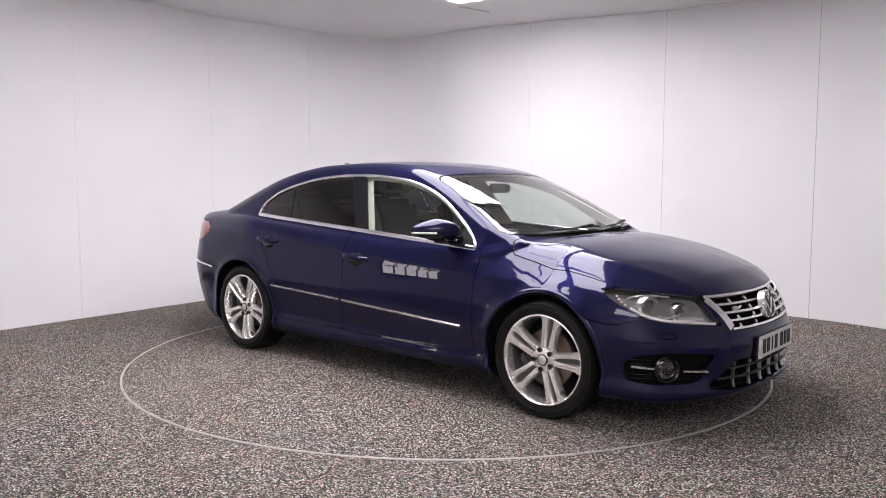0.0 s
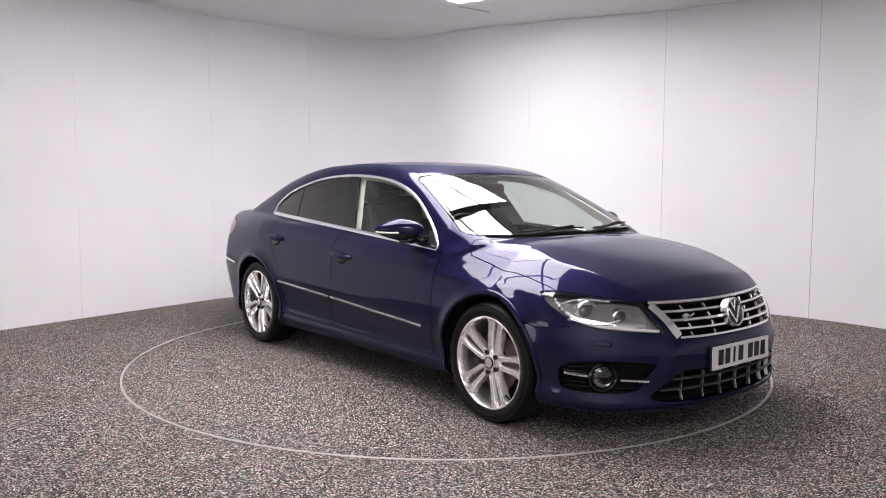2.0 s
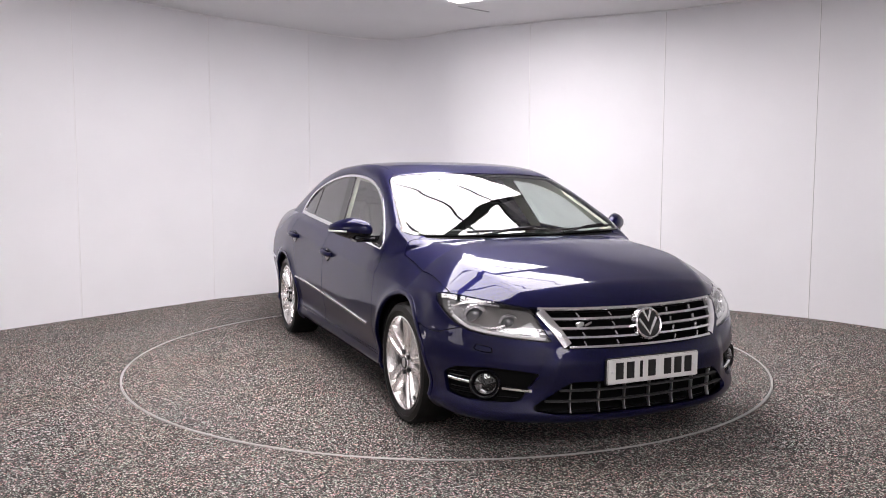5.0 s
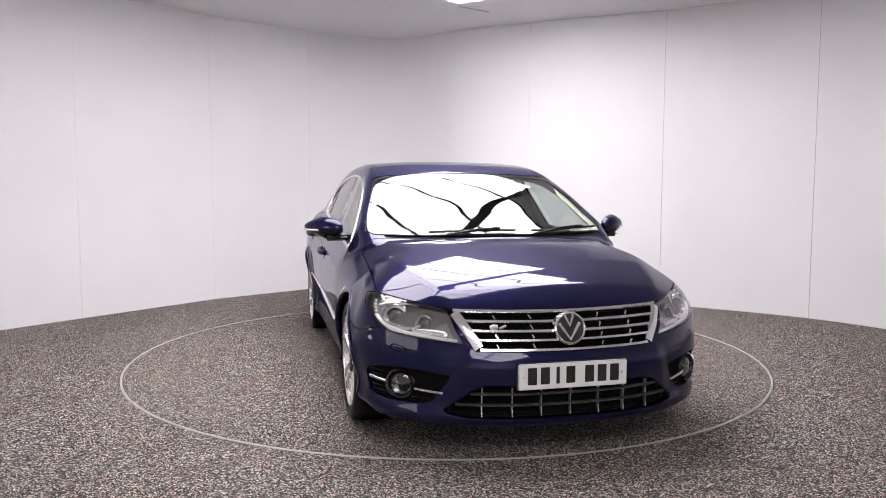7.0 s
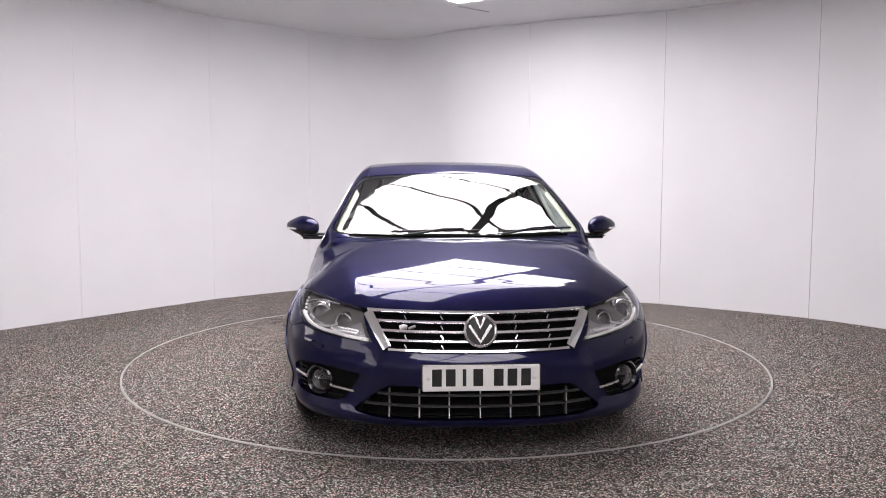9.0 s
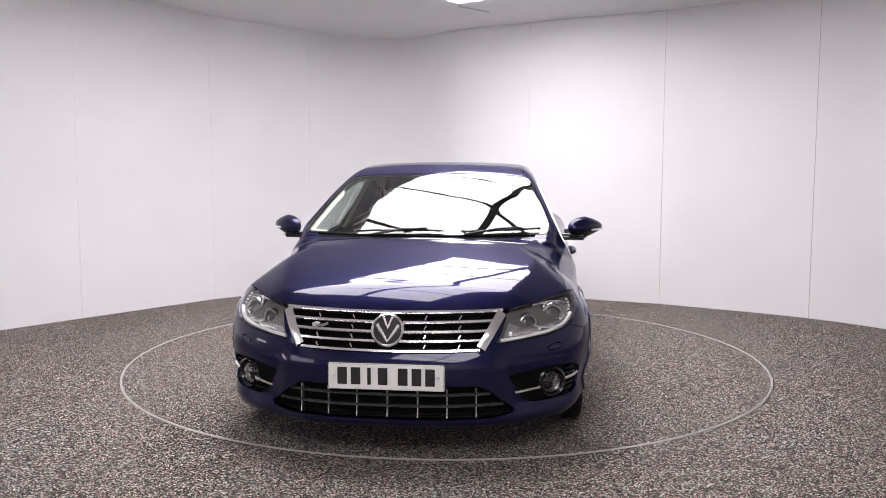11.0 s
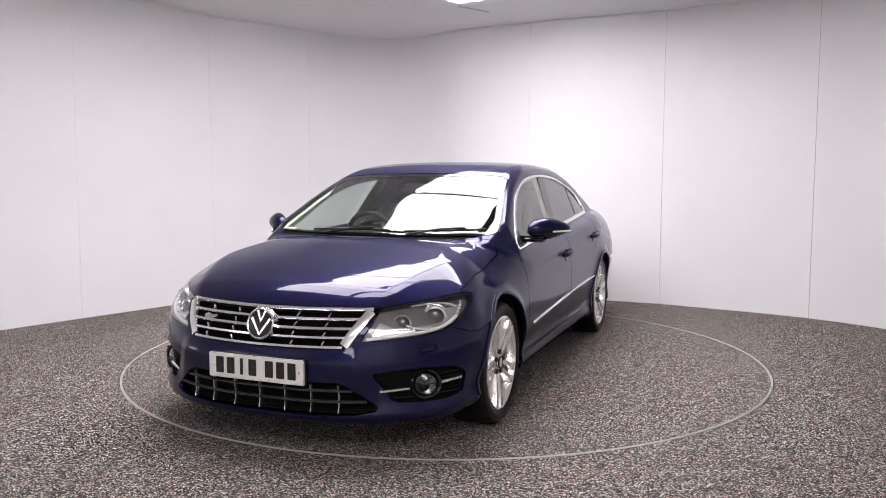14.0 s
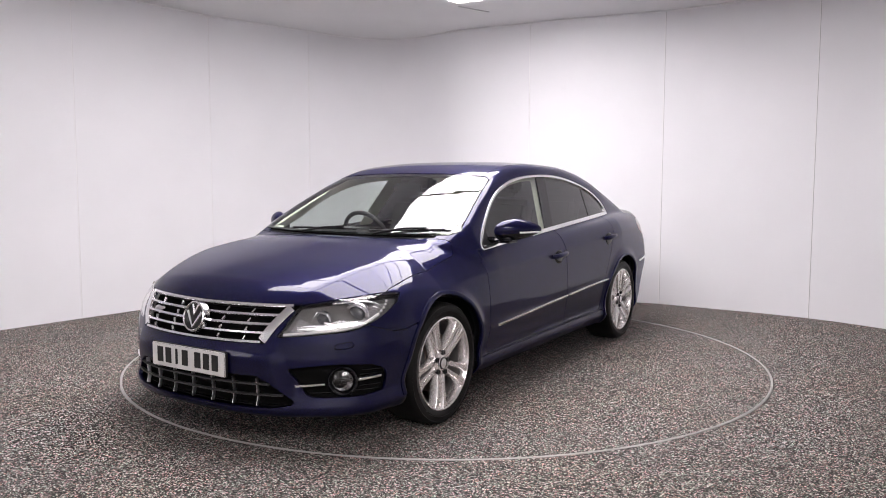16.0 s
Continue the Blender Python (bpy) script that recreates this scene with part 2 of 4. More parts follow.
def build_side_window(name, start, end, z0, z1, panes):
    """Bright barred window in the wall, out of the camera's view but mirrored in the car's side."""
    a, b = Vector((*start, 0)), Vector((*end, 0))
    e = (b - a).normalized()
    n = Vector((-e.y, e.x, 0))
    m = Matrix(((e.x, n.x, 0, a.x), (e.y, n.y, 0, a.y), (0, 0, 1, 0), (0, 0, 0, 1)))
    w = tagged(new(name), "bright barred window in the white wall", "window", kind="structure")
    step = (b - a).length / panes
    for i in range(panes):
        bm = box(bmesh.new(), (i + 0.5) * step, 0.03, (z0 + z1) / 2, step - (0.03 if z1 > 1 else 0.015), 0.03, z1 - z0, 0.004, m, 1)
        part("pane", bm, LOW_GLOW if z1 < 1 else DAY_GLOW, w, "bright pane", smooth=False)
    for i in range(panes + 1):
        bm = box(bmesh.new(), i * step, 0.035, (z0 + z1) / 2, 0.04 if z1 > 1 else 0.02, 0.05, z1 - z0 + 0.06, 0.004, m, 1)
        part("window_bar", bm, GREY_BAR, w, "grey window bar", smooth=False)
    for z in (z0, z1):
        bm = box(bmesh.new(), panes * step / 2, 0.035, z, panes * step, 0.045, 0.04, 0.004, m, 1)
        part("window_bar", bm, GREY_BAR, w, "grey window bar", smooth=False)


GREY_BAR = mat("grey_bar", (0.2, 0.2, 0.2), 0.5)
build_side_window("window_1", (-5.3, -1.19), (-5.84, -1.936), 0.45, 0.72, 5)
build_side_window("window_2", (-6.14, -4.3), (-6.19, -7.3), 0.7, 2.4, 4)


def build_turntable():
    t = new("turntable")
    tagged(t, "round turntable flush with the floor, speckled top", "turntable")
    bm = lathe(bmesh.new(), [(0.0005, 0.0), (1.2, 0.0), (2.245, 0.0), (2.245, -0.04)], 128, "z")
    part("deck", bm, FLOOR_MAT, t, "speckled grey turntable deck", smooth=False)
    bm = lathe(bmesh.new(), [(2.247, -0.04), (2.247, 0.001), (2.248, 0.002), (2.252, 0.002), (2.253, -0.006), (2.2555, -0.006), (2.2565, 0.002), (2.26, 0.002), (2.261, 0.001), (2.261, -0.04)], 160, "z")
    part("edge_ring", bm, RING_MAT, t, "thin pale metal edge ring with a dark groove", smooth=False)
    return t


turntable = build_turntable()


# ---- the car's form: smooth blends of side, deck, nose, tail and cabin sheets ----
def curve(pts):
    """A smooth curve through (position, value) points, as a function of arrays."""
    xs, ys = np.array(sorted(pts), float).T
    m = np.gradient(ys, xs)
    d = np.diff(ys) / np.diff(xs)
    for i in range(len(d)):
        if d[i] == 0:
            m[i] = m[i + 1] = 0
    dense = np.linspace(xs[0], xs[-1], 1200)
    i = np.clip(np.searchsorted(xs, dense) - 1, 0, len(xs) - 2)
    h = xs[i + 1] - xs[i]
    s = (dense - xs[i]) / h
    val = ((2 * s ** 3 - 3 * s ** 2 + 1) * ys[i] + (s ** 3 - 2 * s ** 2 + s) * h * m[i] + (3 * s ** 2 - 2 * s ** 3) * ys[i + 1] + (s ** 3 - s ** 2) * h * m[i + 1])
    return lambda x: np.interp(x, dense, val)


def smax(a, b, k):
    h = np.clip(0.5 + 0.5 * (a - b) / k, 0, 1)
    return b + (a - b) * h + k * h * (1 - h)


def smin(a, b, k):
    return -smax(-a, -b, k)


WHEEL_F, WHEEL_R, WHEEL_Z, ARCH_R = 1.356, -1.355, 0.322, 0.366
width_at = curve([(-2.6, 0.84), (-2.2, 0.875), (-1.9, 0.898), (-1.35, 0.918), (-0.6, 0.908), (0, 0.906), (0.6, 0.91), (1.0, 0.915), (1.36, 0.922), (1.7, 0.915), (1.95, 0.90), (2.3, 0.88)])
side_at = curve([(-0.78, -0.10), (-0.74, -0.055), (-0.70, -0.026), (-0.66, -0.028), (-0.62, -0.034), (-0.57, -0.027), (-0.51, -0.011), (-0.45, 0.0), (-0.36, 0.002), (-0.26, -0.001), (-0.17, -0.006), (-0.135, -0.009), (-0.115, -0.017), (-0.06, -0.041), (-0.02, -0.06), (0.02, -0.09), (0.08, -0.16), (0.2, -0.30)])
nose_at = curve([(0.12, 2.16), (0.165, 2.235), (0.19, 2.265), (0.215, 2.275), (0.25, 2.267), (0.33, 2.27), (0.42, 2.281), (0.47, 2.277), (0.505, 2.264), (0.535, 2.251), (0.6, 2.234), (0.68, 2.197), (0.72, 2.178), (0.78, 2.15), (0.9, 2.08)])
tail_at = curve([(0.15, -2.25), (0.3, -2.4), (0.5, -2.49), (0.62, -2.5), (0.75, -2.47), (0.95, -2.45), (1.05, -2.44)])
deck_at = curve([(-2.6, 0.985), (-2.4, 1.01), (-2.2, 1.035), (-1.9, 1.06), (-1.5, 1.06), (-1, 1.03), (0, 0.98), (0.9, 0.968), (1.15, 0.961), (1.25, 0.9575), (1.4, 0.9415), (1.55, 0.9135), (1.668, 0.8896), (1.745, 0.8731), (1.829, 0.8532), (1.906, 0.8324), (1.982, 0.808), (2.041, 0.7859), (2.117, 0.7351), (2.17, 0.687), (2.3, 0.545)])
roof_at = curve([(-2.6, 0.85), (-2.2, 1.015), (-2.0, 1.072), (-1.8, 1.148), (-1.6, 1.226), (-1.36, 1.315), (-1.1, 1.375), (-0.9, 1.402), (-0.6, 1.42), (-0.3, 1.426), (0, 1.412), (0.15, 1.392), (0.3, 1.355), (0.5, 1.28), (0.7, 1.19), (0.9, 1.09), (1.05, 1.015), (1.25, 0.915), (1.5, 0.8)])
ridge_at = curve([(-3, 0.8), (0.9, 0.79), (1.07, 0.75), (1.3, 0.7), (1.6, 0.66), (1.78, 0.615), (1.95, 0.565), (2.05, 0.525), (2.3, 0.45)])


def belt_at(x):
    return 0.893 + (0.85 - x) * 0.0616


def body_field(x, y, z):
    """Negative inside the car's outer skin. Metres, x to the front, z up."""
    y = np.abs(y)
    belt = belt_at(np.clip(x, -1.6, 1.2))
    w = width_at(x) + side_at(z - belt + (belt - 0.93) * np.clip((0.5 - z) / 0.25, 0, 1))
    for cx in (WHEEL_F, WHEEL_R):
        r = np.hypot(x - cx, z - WHEEL_Z)
        w = w + 0.014 * np.exp(-((r - 0.375) / 0.04) ** 2)
    w = w - 0.95 * np.clip(z - 0.58, 0, 0.5) ** 1.5 * np.clip((x - 0.75) / 0.6, 0, 1) ** 1.5
    w = w - 0.7 * np.clip(z - 0.72, 0, 0.5) ** 1.5 * np.clip((-x - 1.3) / 0.8, 0, 1)
    side = y - w
    ridge = ridge_at(x)
    over = np.clip((y - ridge + 0.022) / 0.044, 0, 1)
    over = np.where(y > ridge + 0.022, y - ridge, 0.022 * over ** 2)
    front = np.clip((x - 0.7) / 0.3, 0, 1)
    drop = front * (0.0328 * np.minimum(y / ridge, 1) ** 2 + 0.5 * over) + (1 - front) * 0.05 * (y / 0.8) ** 4
    sweep = 0.1136 * (y / 0.743) ** 2.8 * np.clip((x - 1.7) / 0.35, 0, 1)
    deck = (z - (deck_at(x + sweep) - drop)) * 0.9
    fold = np.clip((y - 0.45 - 0.3 * (0.52 - z)) / 0.06, 0, 1) * np.clip((z - 0.25) / 0.08, 0, 1) * np.clip((0.53 - z) / 0.06, 0, 1)
    nose = x - (nose_at(z) - 0.25 * (y / 0.743) ** 2.8 - 0.016 * fold)
    tail = (tail_at(z) + 0.36 * (y / 0.8) ** 2.5) - x
    floor = 0.165 + 0.05 * np.clip((-x - 1.7) / 0.7, 0, 1) - z
    low = smax(smax(side, smax(nose * 0.9, tail * 0.9, 0.01), 0.1), deck, 0.05)
    low = smax(low, floor, 0.03)
    glass = np.clip((x - 0.1) / 0.5, 0, 1)
    xs = x + 0.07 * (y / 0.7) ** 2 * glass
    top = (z - (roof_at(xs) - (0.03 - 0.02 * glass + 0.03 * np.clip((-x - 0.8) / 0.6, 0, 1)) * (y / 0.62) ** 3)) * 0.9
    cab = (y - (0.832 - (z - 0.9) * 0.46 - 0.05 * np.clip(-x - 1.0, 0, 2) ** 1.5 - 0.32 * np.clip(x - 0.88, 0, 1))) * 0.91
    cabin = smax(smax(top, cab, 0.06 - 0.02 * glass), np.maximum(np.maximum(0.83 + 0.35 * np.clip(x - 0.85, 0, 1) + 0.25 * np.clip(-x - 1.5, 0, 1) - z, x - 1.3), -2.3 + 0.55 * (y / 0.75) ** 2 - x), 0.01)
    foot = np.exp(-((x - 1.0) / 0.16) ** 2) * np.clip((y - 0.62) / 0.1, 0, 1)
    return smin(low, cabin, 0.014 + 0.035 * foot)


def body_normal(p, e=0.009):
    x, y, z = p.T
    g = np.stack([body_field(x + e, y, z) - body_field(x - e, y, z), body_field(x, y + e, z) - body_field(x, y - e, z), body_field(x, y, z + e) - body_field(x, y, z - e)], 1)
    return g / (np.linalg.norm(g, axis=1, keepdims=True) + 1e-9), g / (2 * e)


def skin(h=0.02):
    """The left half of the skin as quads (surface nets, pulled onto the form)."""
    xs = np.arange(-2.56, 2.36 + h, h)
    ys = np.arange(-h / 2, 1.0, h)
    zs = np.arange(0.13, 1.46, h)
    F = np.empty((len(xs), len(ys), len(zs)))
    Y, Z = np.meshgrid(ys, zs, indexing="ij")
    for i, x in enumerate(xs):
        F[i] = body_field(np.full_like(Y, x), Y, Z)
    S = F < 0
    corners = [S[a:len(xs) - 1 + a, b:len(ys) - 1 + b, c:len(zs) - 1 + c] for a in (0, 1) for b in (0, 1) for c in (0, 1)]
    n = sum(c.astype(int) for c in corners)
    cells = np.argwhere((n > 0) & (n < 8))
    index = -np.ones(n.shape, int)
    index[tuple(cells.T)] = np.arange(len(cells))
    acc, cnt = np.zeros((len(cells), 3)), np.zeros(len(cells))
    off = np.array([(a, b, c) for a in (0, 1) for b in (0, 1) for c in (0, 1)])
    for i in range(8):
        for j in range(i + 1, 8):
            if abs(off[i] - off[j]).sum() == 1:
                p, q = cells + off[i], cells + off[j]
                fp, fq = F[tuple(p.T)], F[tuple(q.T)]
                m = (fp < 0) != (fq < 0)
                s = np.where(m, fp / np.where(m, fp - fq, 1), 0)[:, None]
                acc += np.where(m[:, None], p + (q - p) * s, 0)
                cnt += m
    P = acc / cnt[:, None] * h + np.array([xs[0], ys[0], zs[0]])
    for _ in range(3):
        P[cells[:, 1] == 0, 1] = 0
        _, g = body_normal(P)
        P -= (body_field(*P.T) / (g * g).sum(1).clip(0.2))[:, None].clip(-h, h) * g
    P[cells[:, 1] == 0, 1] = 0
    quads = []
    nx, ny, nz = n.shape
    for ax in range(3):
        o = [(0, 0, 0), (0, 0, 0), (0, 0, 0), (0, 0, 0)]
        u, v = [(1, 2), (2, 0), (0, 1)][ax]
        lo, hi = [slice(1, -1)] * 3, [slice(1, -1)] * 3
        lo[ax], hi[ax] = slice(0, -1), slice(1, None)
        a, b = S[tuple(lo)], S[tuple(hi)]
        e = np.argwhere(a != b)
        flip = b[tuple(e.T)]
        base = e.copy()
        for k in range(3):
            if k != ax:
                base[:, k] += 1
        eu, ev = np.eye(3, dtype=int)[u], np.eye(3, dtype=int)[v]
        ids = [index[tuple((base - da * eu - db * ev).T)] for da, db in ((1, 1), (0, 1), (0, 0), (1, 0))]
        q = np.stack(ids, 1)
        q[flip] = q[flip][:, ::-1]
        quads.append(q)
    q = np.concatenate(quads)
    q = q[(q >= 0).all(1)]
    N, _ = body_normal(P)
    return P, N, [tuple(r) for r in q]


# ---- the car ----
class Surf:
    def __init__(self, V, N, polys):
        self.V, self.N, self.polys = V, N, polys


def keep(s, vals):
    """The piece of a surface where vals <= 0, cut cleanly along vals = 0."""
    V, N = list(s.V), list(s.N)
    inside = vals <= 0
    new_of, out = {}, []
    for poly in s.polys:
        flags = [inside[i] for i in poly]
        if all(flags):
            out.append(poly)
            continue
        if not any(flags):
            continue
        res = []
        for k, i in enumerate(poly):
            j = poly[(k + 1) % len(poly)]
            if inside[i]:
                res.append(i)
            if inside[i] != inside[j]:
                key = (min(i, j), max(i, j))
                if key not in new_of:
                    a = vals[i] / (vals[i] - vals[j])
                    new_of[key] = len(V)
                    V.append(s.V[i] + (s.V[j] - s.V[i]) * a)
                    n = s.N[i] + (s.N[j] - s.N[i]) * a
                    N.append(n / (np.linalg.norm(n) + 1e-9))
                res.append(new_of[key])
        if len(res) >= 3:
            out.append(tuple(res))
    used = sorted({i for p in out for i in p})
    ren = {u: k for k, u in enumerate(used)}
    if not used:
        return Surf(np.zeros((0, 3)), np.zeros((0, 3)), [])
    return Surf(np.array([V[u] for u in used]), np.array([N[u] for u in used]), [tuple(ren[i] for i in p) for p in out])


def sdf(pts, a, b):
    """Signed distance of points (a, b) to a polygon; negative inside."""
    P = np.stack([a, b], 1)
    poly = np.array(pts, float)
    d2 = np.full(len(P), 1e9)
    sign = np.ones(len(P))
    for p, q in zip(poly, np.roll(poly, -1, 0)):
        e, w = q - p, P - p
        t = np.clip((w @ e) / max(e @ e, 1e-12), 0, 1)
        d = w - t[:, None] * e
        d2 = np.minimum(d2, (d * d).sum(1))
        c1, c2 = P[:, 1] >= p[1], P[:, 1] < q[1]
        c3 = e[0] * w[:, 1] > e[1] * w[:, 0]
        sign = np.where((c1 & c2 & c3) | (~c1 & ~c2 & ~c3), -sign, sign)
    return sign * np.sqrt(d2)


def smooth_loop(pts, n=8):
    """A rounded closed outline through points; a point given as (a, b, 1) stays a sharp corner."""
    out = []
    k = len(pts)
    for i in range(k):
        p0, p1, p2, p3 = (np.array(pts[(i + j - 1) % k][:2], float) for j in range(4))
        c1, c2 = len(pts[i]) > 2, len(pts[(i + 1) % k]) > 2
        m1 = (p2 - p1) if c1 else (p2 - p0) / 2
        m2 = (p2 - p1) if c2 else (p3 - p1) / 2
        for s in np.arange(n) / n:
            out.append(tuple((2 * s ** 3 - 3 * s ** 2 + 1) * p1 + (s ** 3 - 2 * s ** 2 + s) * m1 + (3 * s ** 2 - 2 * s ** 3) * p2 + (s ** 3 - s ** 2) * m2))
    return out


def panel_mesh(name, s, material, side=0, rim=0.012, inset=0.0):
    """A mesh from a piece of skin, with its edges turned in. side 1 left, -1 right, 0 both halves as one."""
    V, N, polys = s.V - s.N * inset, s.N, s.polys
    if side == 0:
        n = len(V)
        mid = V[:, 1] < 1e-6
        ren = np.arange(n)
        add = np.where(~mid)[0]
        ren[add] = n + np.arange(len(add))
        polys = polys + [tuple(int(ren[i]) for i in p[::-1]) for p in polys]
        V = np.concatenate([V, V[add] * (1, -1, 1)])
        N = np.concatenate([N, N[add] * (1, -1, 1)])
    elif side < 0:
        V, N, polys = V * (1, -1, 1), N * (1, -1, 1), [p[::-1] for p in polys]
    if rim:
        edges = {}
        for p in polys:
            for i, j in zip(p, p[1:] + p[:1]):
                edges[(i, j)] = 1
        Vl, Nl = list(V), list(N)
        extra = []
        for (i, j) in edges:
            if (j, i) not in edges:
                e = V[j] - V[i]
                out = np.cross(e, N[i])
                out = out / (np.linalg.norm(out) + 1e-9)
                k = len(Vl)
                Vl += [V[i], V[j], V[j] - N[j] * rim, V[i] - N[i] * rim]
                Nl += [out * 0.8 + N[i] * 0.2, out * 0.8 + N[j] * 0.2, out, out]
                extra.append((k + 1, k, k + 3, k + 2))
        V, N, polys = np.array(Vl), np.array(Nl), list(polys) + extra
    me = mesh_of(name, V, polys, material, True)
    me.normals_split_custom_set_from_vertices([tuple(v) for v in N])
    return me


GAP = 0.0022
REST = [Surf(*skin(0.015))]


def take(fn):
    """Lift a piece of skin out of what is left: fn gives signed distances from x, y, z arrays."""
    s = REST[0]
    d = fn(*s.V.T)
    piece = keep(s, d + GAP)
    REST[0] = keep(s, GAP - d)
    return piece


def side_of(loop, y_min=0.35):
    return lambda x, y, z: np.maximum(sdf(loop, x, z), (y_min - y))


def front_of(loop, x_min=0.1):
    return lambda x, y, z: np.maximum(sdf(loop, y, z), (x_min - x))


def oblique_of(loop, x_min=1.4):
    """Outline on a plane that faces the front corner at 45 degrees: (y - x) / sqrt 2 and z."""
    return lambda x, y, z: np.maximum(sdf(loop, (y - x) * 0.70711, z), x_min - x)


def skin_y(x, z, lo=0.3, hi=1.05):
    """Half width of the skin at x, z."""
    for _ in range(30):
        m = (lo + hi) / 2
        if float(body_field(np.array([x]), np.array([m]), np.array([z]))[0]) < 0:
            lo = m
        else:
            hi = m
    return (lo + hi) / 2


def skin_x(y, z, lo=1.2, hi=2.5):
    """How far forward the nose reaches at y, z."""
    for _ in range(30):
        m = (lo + hi) / 2
        if float(body_field(np.array([m]), np.array([y]), np.array([z]))[0]) < 0:
            lo = m
        else:
            hi = m
    return (lo + hi) / 2


def skin_z(x, y, lo=0.5, hi=1.6):
    for _ in range(30):
        m = (lo + hi) / 2
        if float(body_field(np.array([x]), np.array([y]), np.array([m]))[0]) < 0:
            lo = m
        else:
            hi = m
    return (lo + hi) / 2


def normal_at(p):
    return body_normal(np.array([p], float))[0][0]


def oblique_point(a, z):
    """The point of the skin at an oblique plane's a, z (left front corner)."""
    c = a * 1.41421
    lo, hi = 1.2, 2.5
    for _ in range(30):
        m = (lo + hi) / 2
        if float(body_field(np.array([m]), np.array([m + c]), np.array([z]))[0]) < 0:
            lo = m
        else:
            hi = m
    return np.array([lo, lo + c, z])


def along(pts, n=24):
    """Evenly dense points along an open polyline in two or three coordinates, gently rounded."""
    pts = np.array(pts, float)
    k = len(pts)
    if k == 2:
        return [tuple(pts[0] + (pts[1] - pts[0]) * t) for t in np.linspace(0, 1, n)]
    out = []
    for i in range(k - 1):
        p0, p1, p2, p3 = pts[max(i - 1, 0)], pts[i], pts[i + 1], pts[min(i + 2, k - 1)]
        m1, m2 = (p2 - p0) / 2, (p3 - p1) / 2
        for s in np.arange(n // (k - 1)) / (n // (k - 1)):
            out.append(tuple((2 * s ** 3 - 3 * s ** 2 + 1) * p1 + (s ** 3 - 2 * s ** 2 + s) * m1 + (3 * s ** 2 - 2 * s ** 3) * p2 + (s ** 3 - s ** 2) * m2))
    return out + [tuple(pts[-1])]


def thin_glass(name, tint, gloss=1.0):
    """A pane: what lies behind, tinted, under a mirror-like sheen that grows at grazing angles."""
    m = bpy.data.materials.new(name)
    m.use_nodes = True
    t = m.node_tree
    t.nodes.clear()
    o = t.nodes.new("ShaderNodeOutputMaterial")
    tr = t.nodes.new("ShaderNodeBsdfTransparent")
    tr.inputs[0].default_value = (*tint, 1)
    gl = t.nodes.new("ShaderNodeBsdfGlossy")
    gl.inputs["Roughness"].default_value = 0.0
    gl.inputs["Color"].default_value = (gloss, gloss, gloss, 1)
    lw = t.nodes.new("ShaderNodeLayerWeight")
    lw.inputs["Blend"].default_value = 0.5
    po = t.nodes.new("ShaderNodeMath")
    po.operation, po.inputs[1].default_value = "POWER", 4.5
    fr = t.nodes.new("ShaderNodeMath")
    fr.operation, fr.inputs[1].default_value, fr.inputs[2].default_value = "MULTIPLY_ADD", 0.9, 0.075
    t.links.new(lw.outputs["Facing"], po.inputs[0])
    t.links.new(po.outputs[0], fr.inputs[0])
    mx = t.nodes.new("ShaderNodeMixShader")
    t.links.new(fr.outputs[0], mx.inputs[0])
    t.links.new(tr.outputs[0], mx.inputs[1])
    t.links.new(gl.outputs[0], mx.inputs[2])
    t.links.new(mx.outputs[0], o.inputs[0])
    return m


SCREEN_GLASS = thin_glass("windscreen_glass", (0.86, 0.92, 0.89))
FRONT_GLASS = thin_glass("front_window_glass", (0.74, 0.8, 0.77))
DARK_GLASS = thin_glass("privacy_glass", (0.06, 0.06, 0.065))
LAMP_GLASS = thin_glass("lamp_cover", (0.93, 0.93, 0.93))
FOG_BACK = mat("fog_reflector", (0.16, 0.16, 0.165), 0.2, 0.9)
RED_LAMP = mat("red_lamp", (0.28, 0.008, 0.014), 0.12, 0.0, Coat_Weight=1.0)
CREAM = mat("cream_lining", (0.72, 0.71, 0.6), 0.85)
GREY_TRIM = mat("grey_trim", (0.05, 0.05, 0.052), 0.7)
SEAT_MAT = mat("dark_leather", (0.035, 0.033, 0.033), 0.5)
LAMP_BACK = mat("lamp_reflector", (0.55, 0.55, 0.56), 0.22, 0.85)
LAMP_DARK = mat("lamp_bezel", (0.17, 0.166, 0.162), 0.36, 0.3)
LED_MAT = mat("led_strip", (0.85, 0.85, 0.85), 0.25)
PLATE_MAT = mat("white_plate", (0.78, 0.78, 0.76), 0.35)
VOID = mat("matt_black_mesh", (0.004, 0.004, 0.004), 0.9, 0.0, Specular_IOR_Level=0.08)
SLATE = mat("slate_plastic", (0.035, 0.035, 0.036), 0.4)
INK = mat("black_ink", (0.01, 0.01, 0.01), 0.5)
DISC_MAT = mat("brake_steel", (0.16, 0.12, 0.1), 0.4, 0.8)
LENS_MAT = mat("projector_lens", (0.07, 0.075, 0.085), 0.03, 0.2, Coat_Weight=1.0)

car = new("car")
tagged(car, "dark blue metallic four-door coupe standing on the turntable", "car")

# wheel arches are open
for cx in (WHEEL_F, WHEEL_R):
    s = REST[0]
    r = ARCH_R - np.hypot((s.V[:, 0] - cx), s.V[:, 2] - WHEEL_Z)
    REST[0] = keep(s, np.minimum(r, s.V[:, 1] - 0.55))
WHOLE = REST[0]

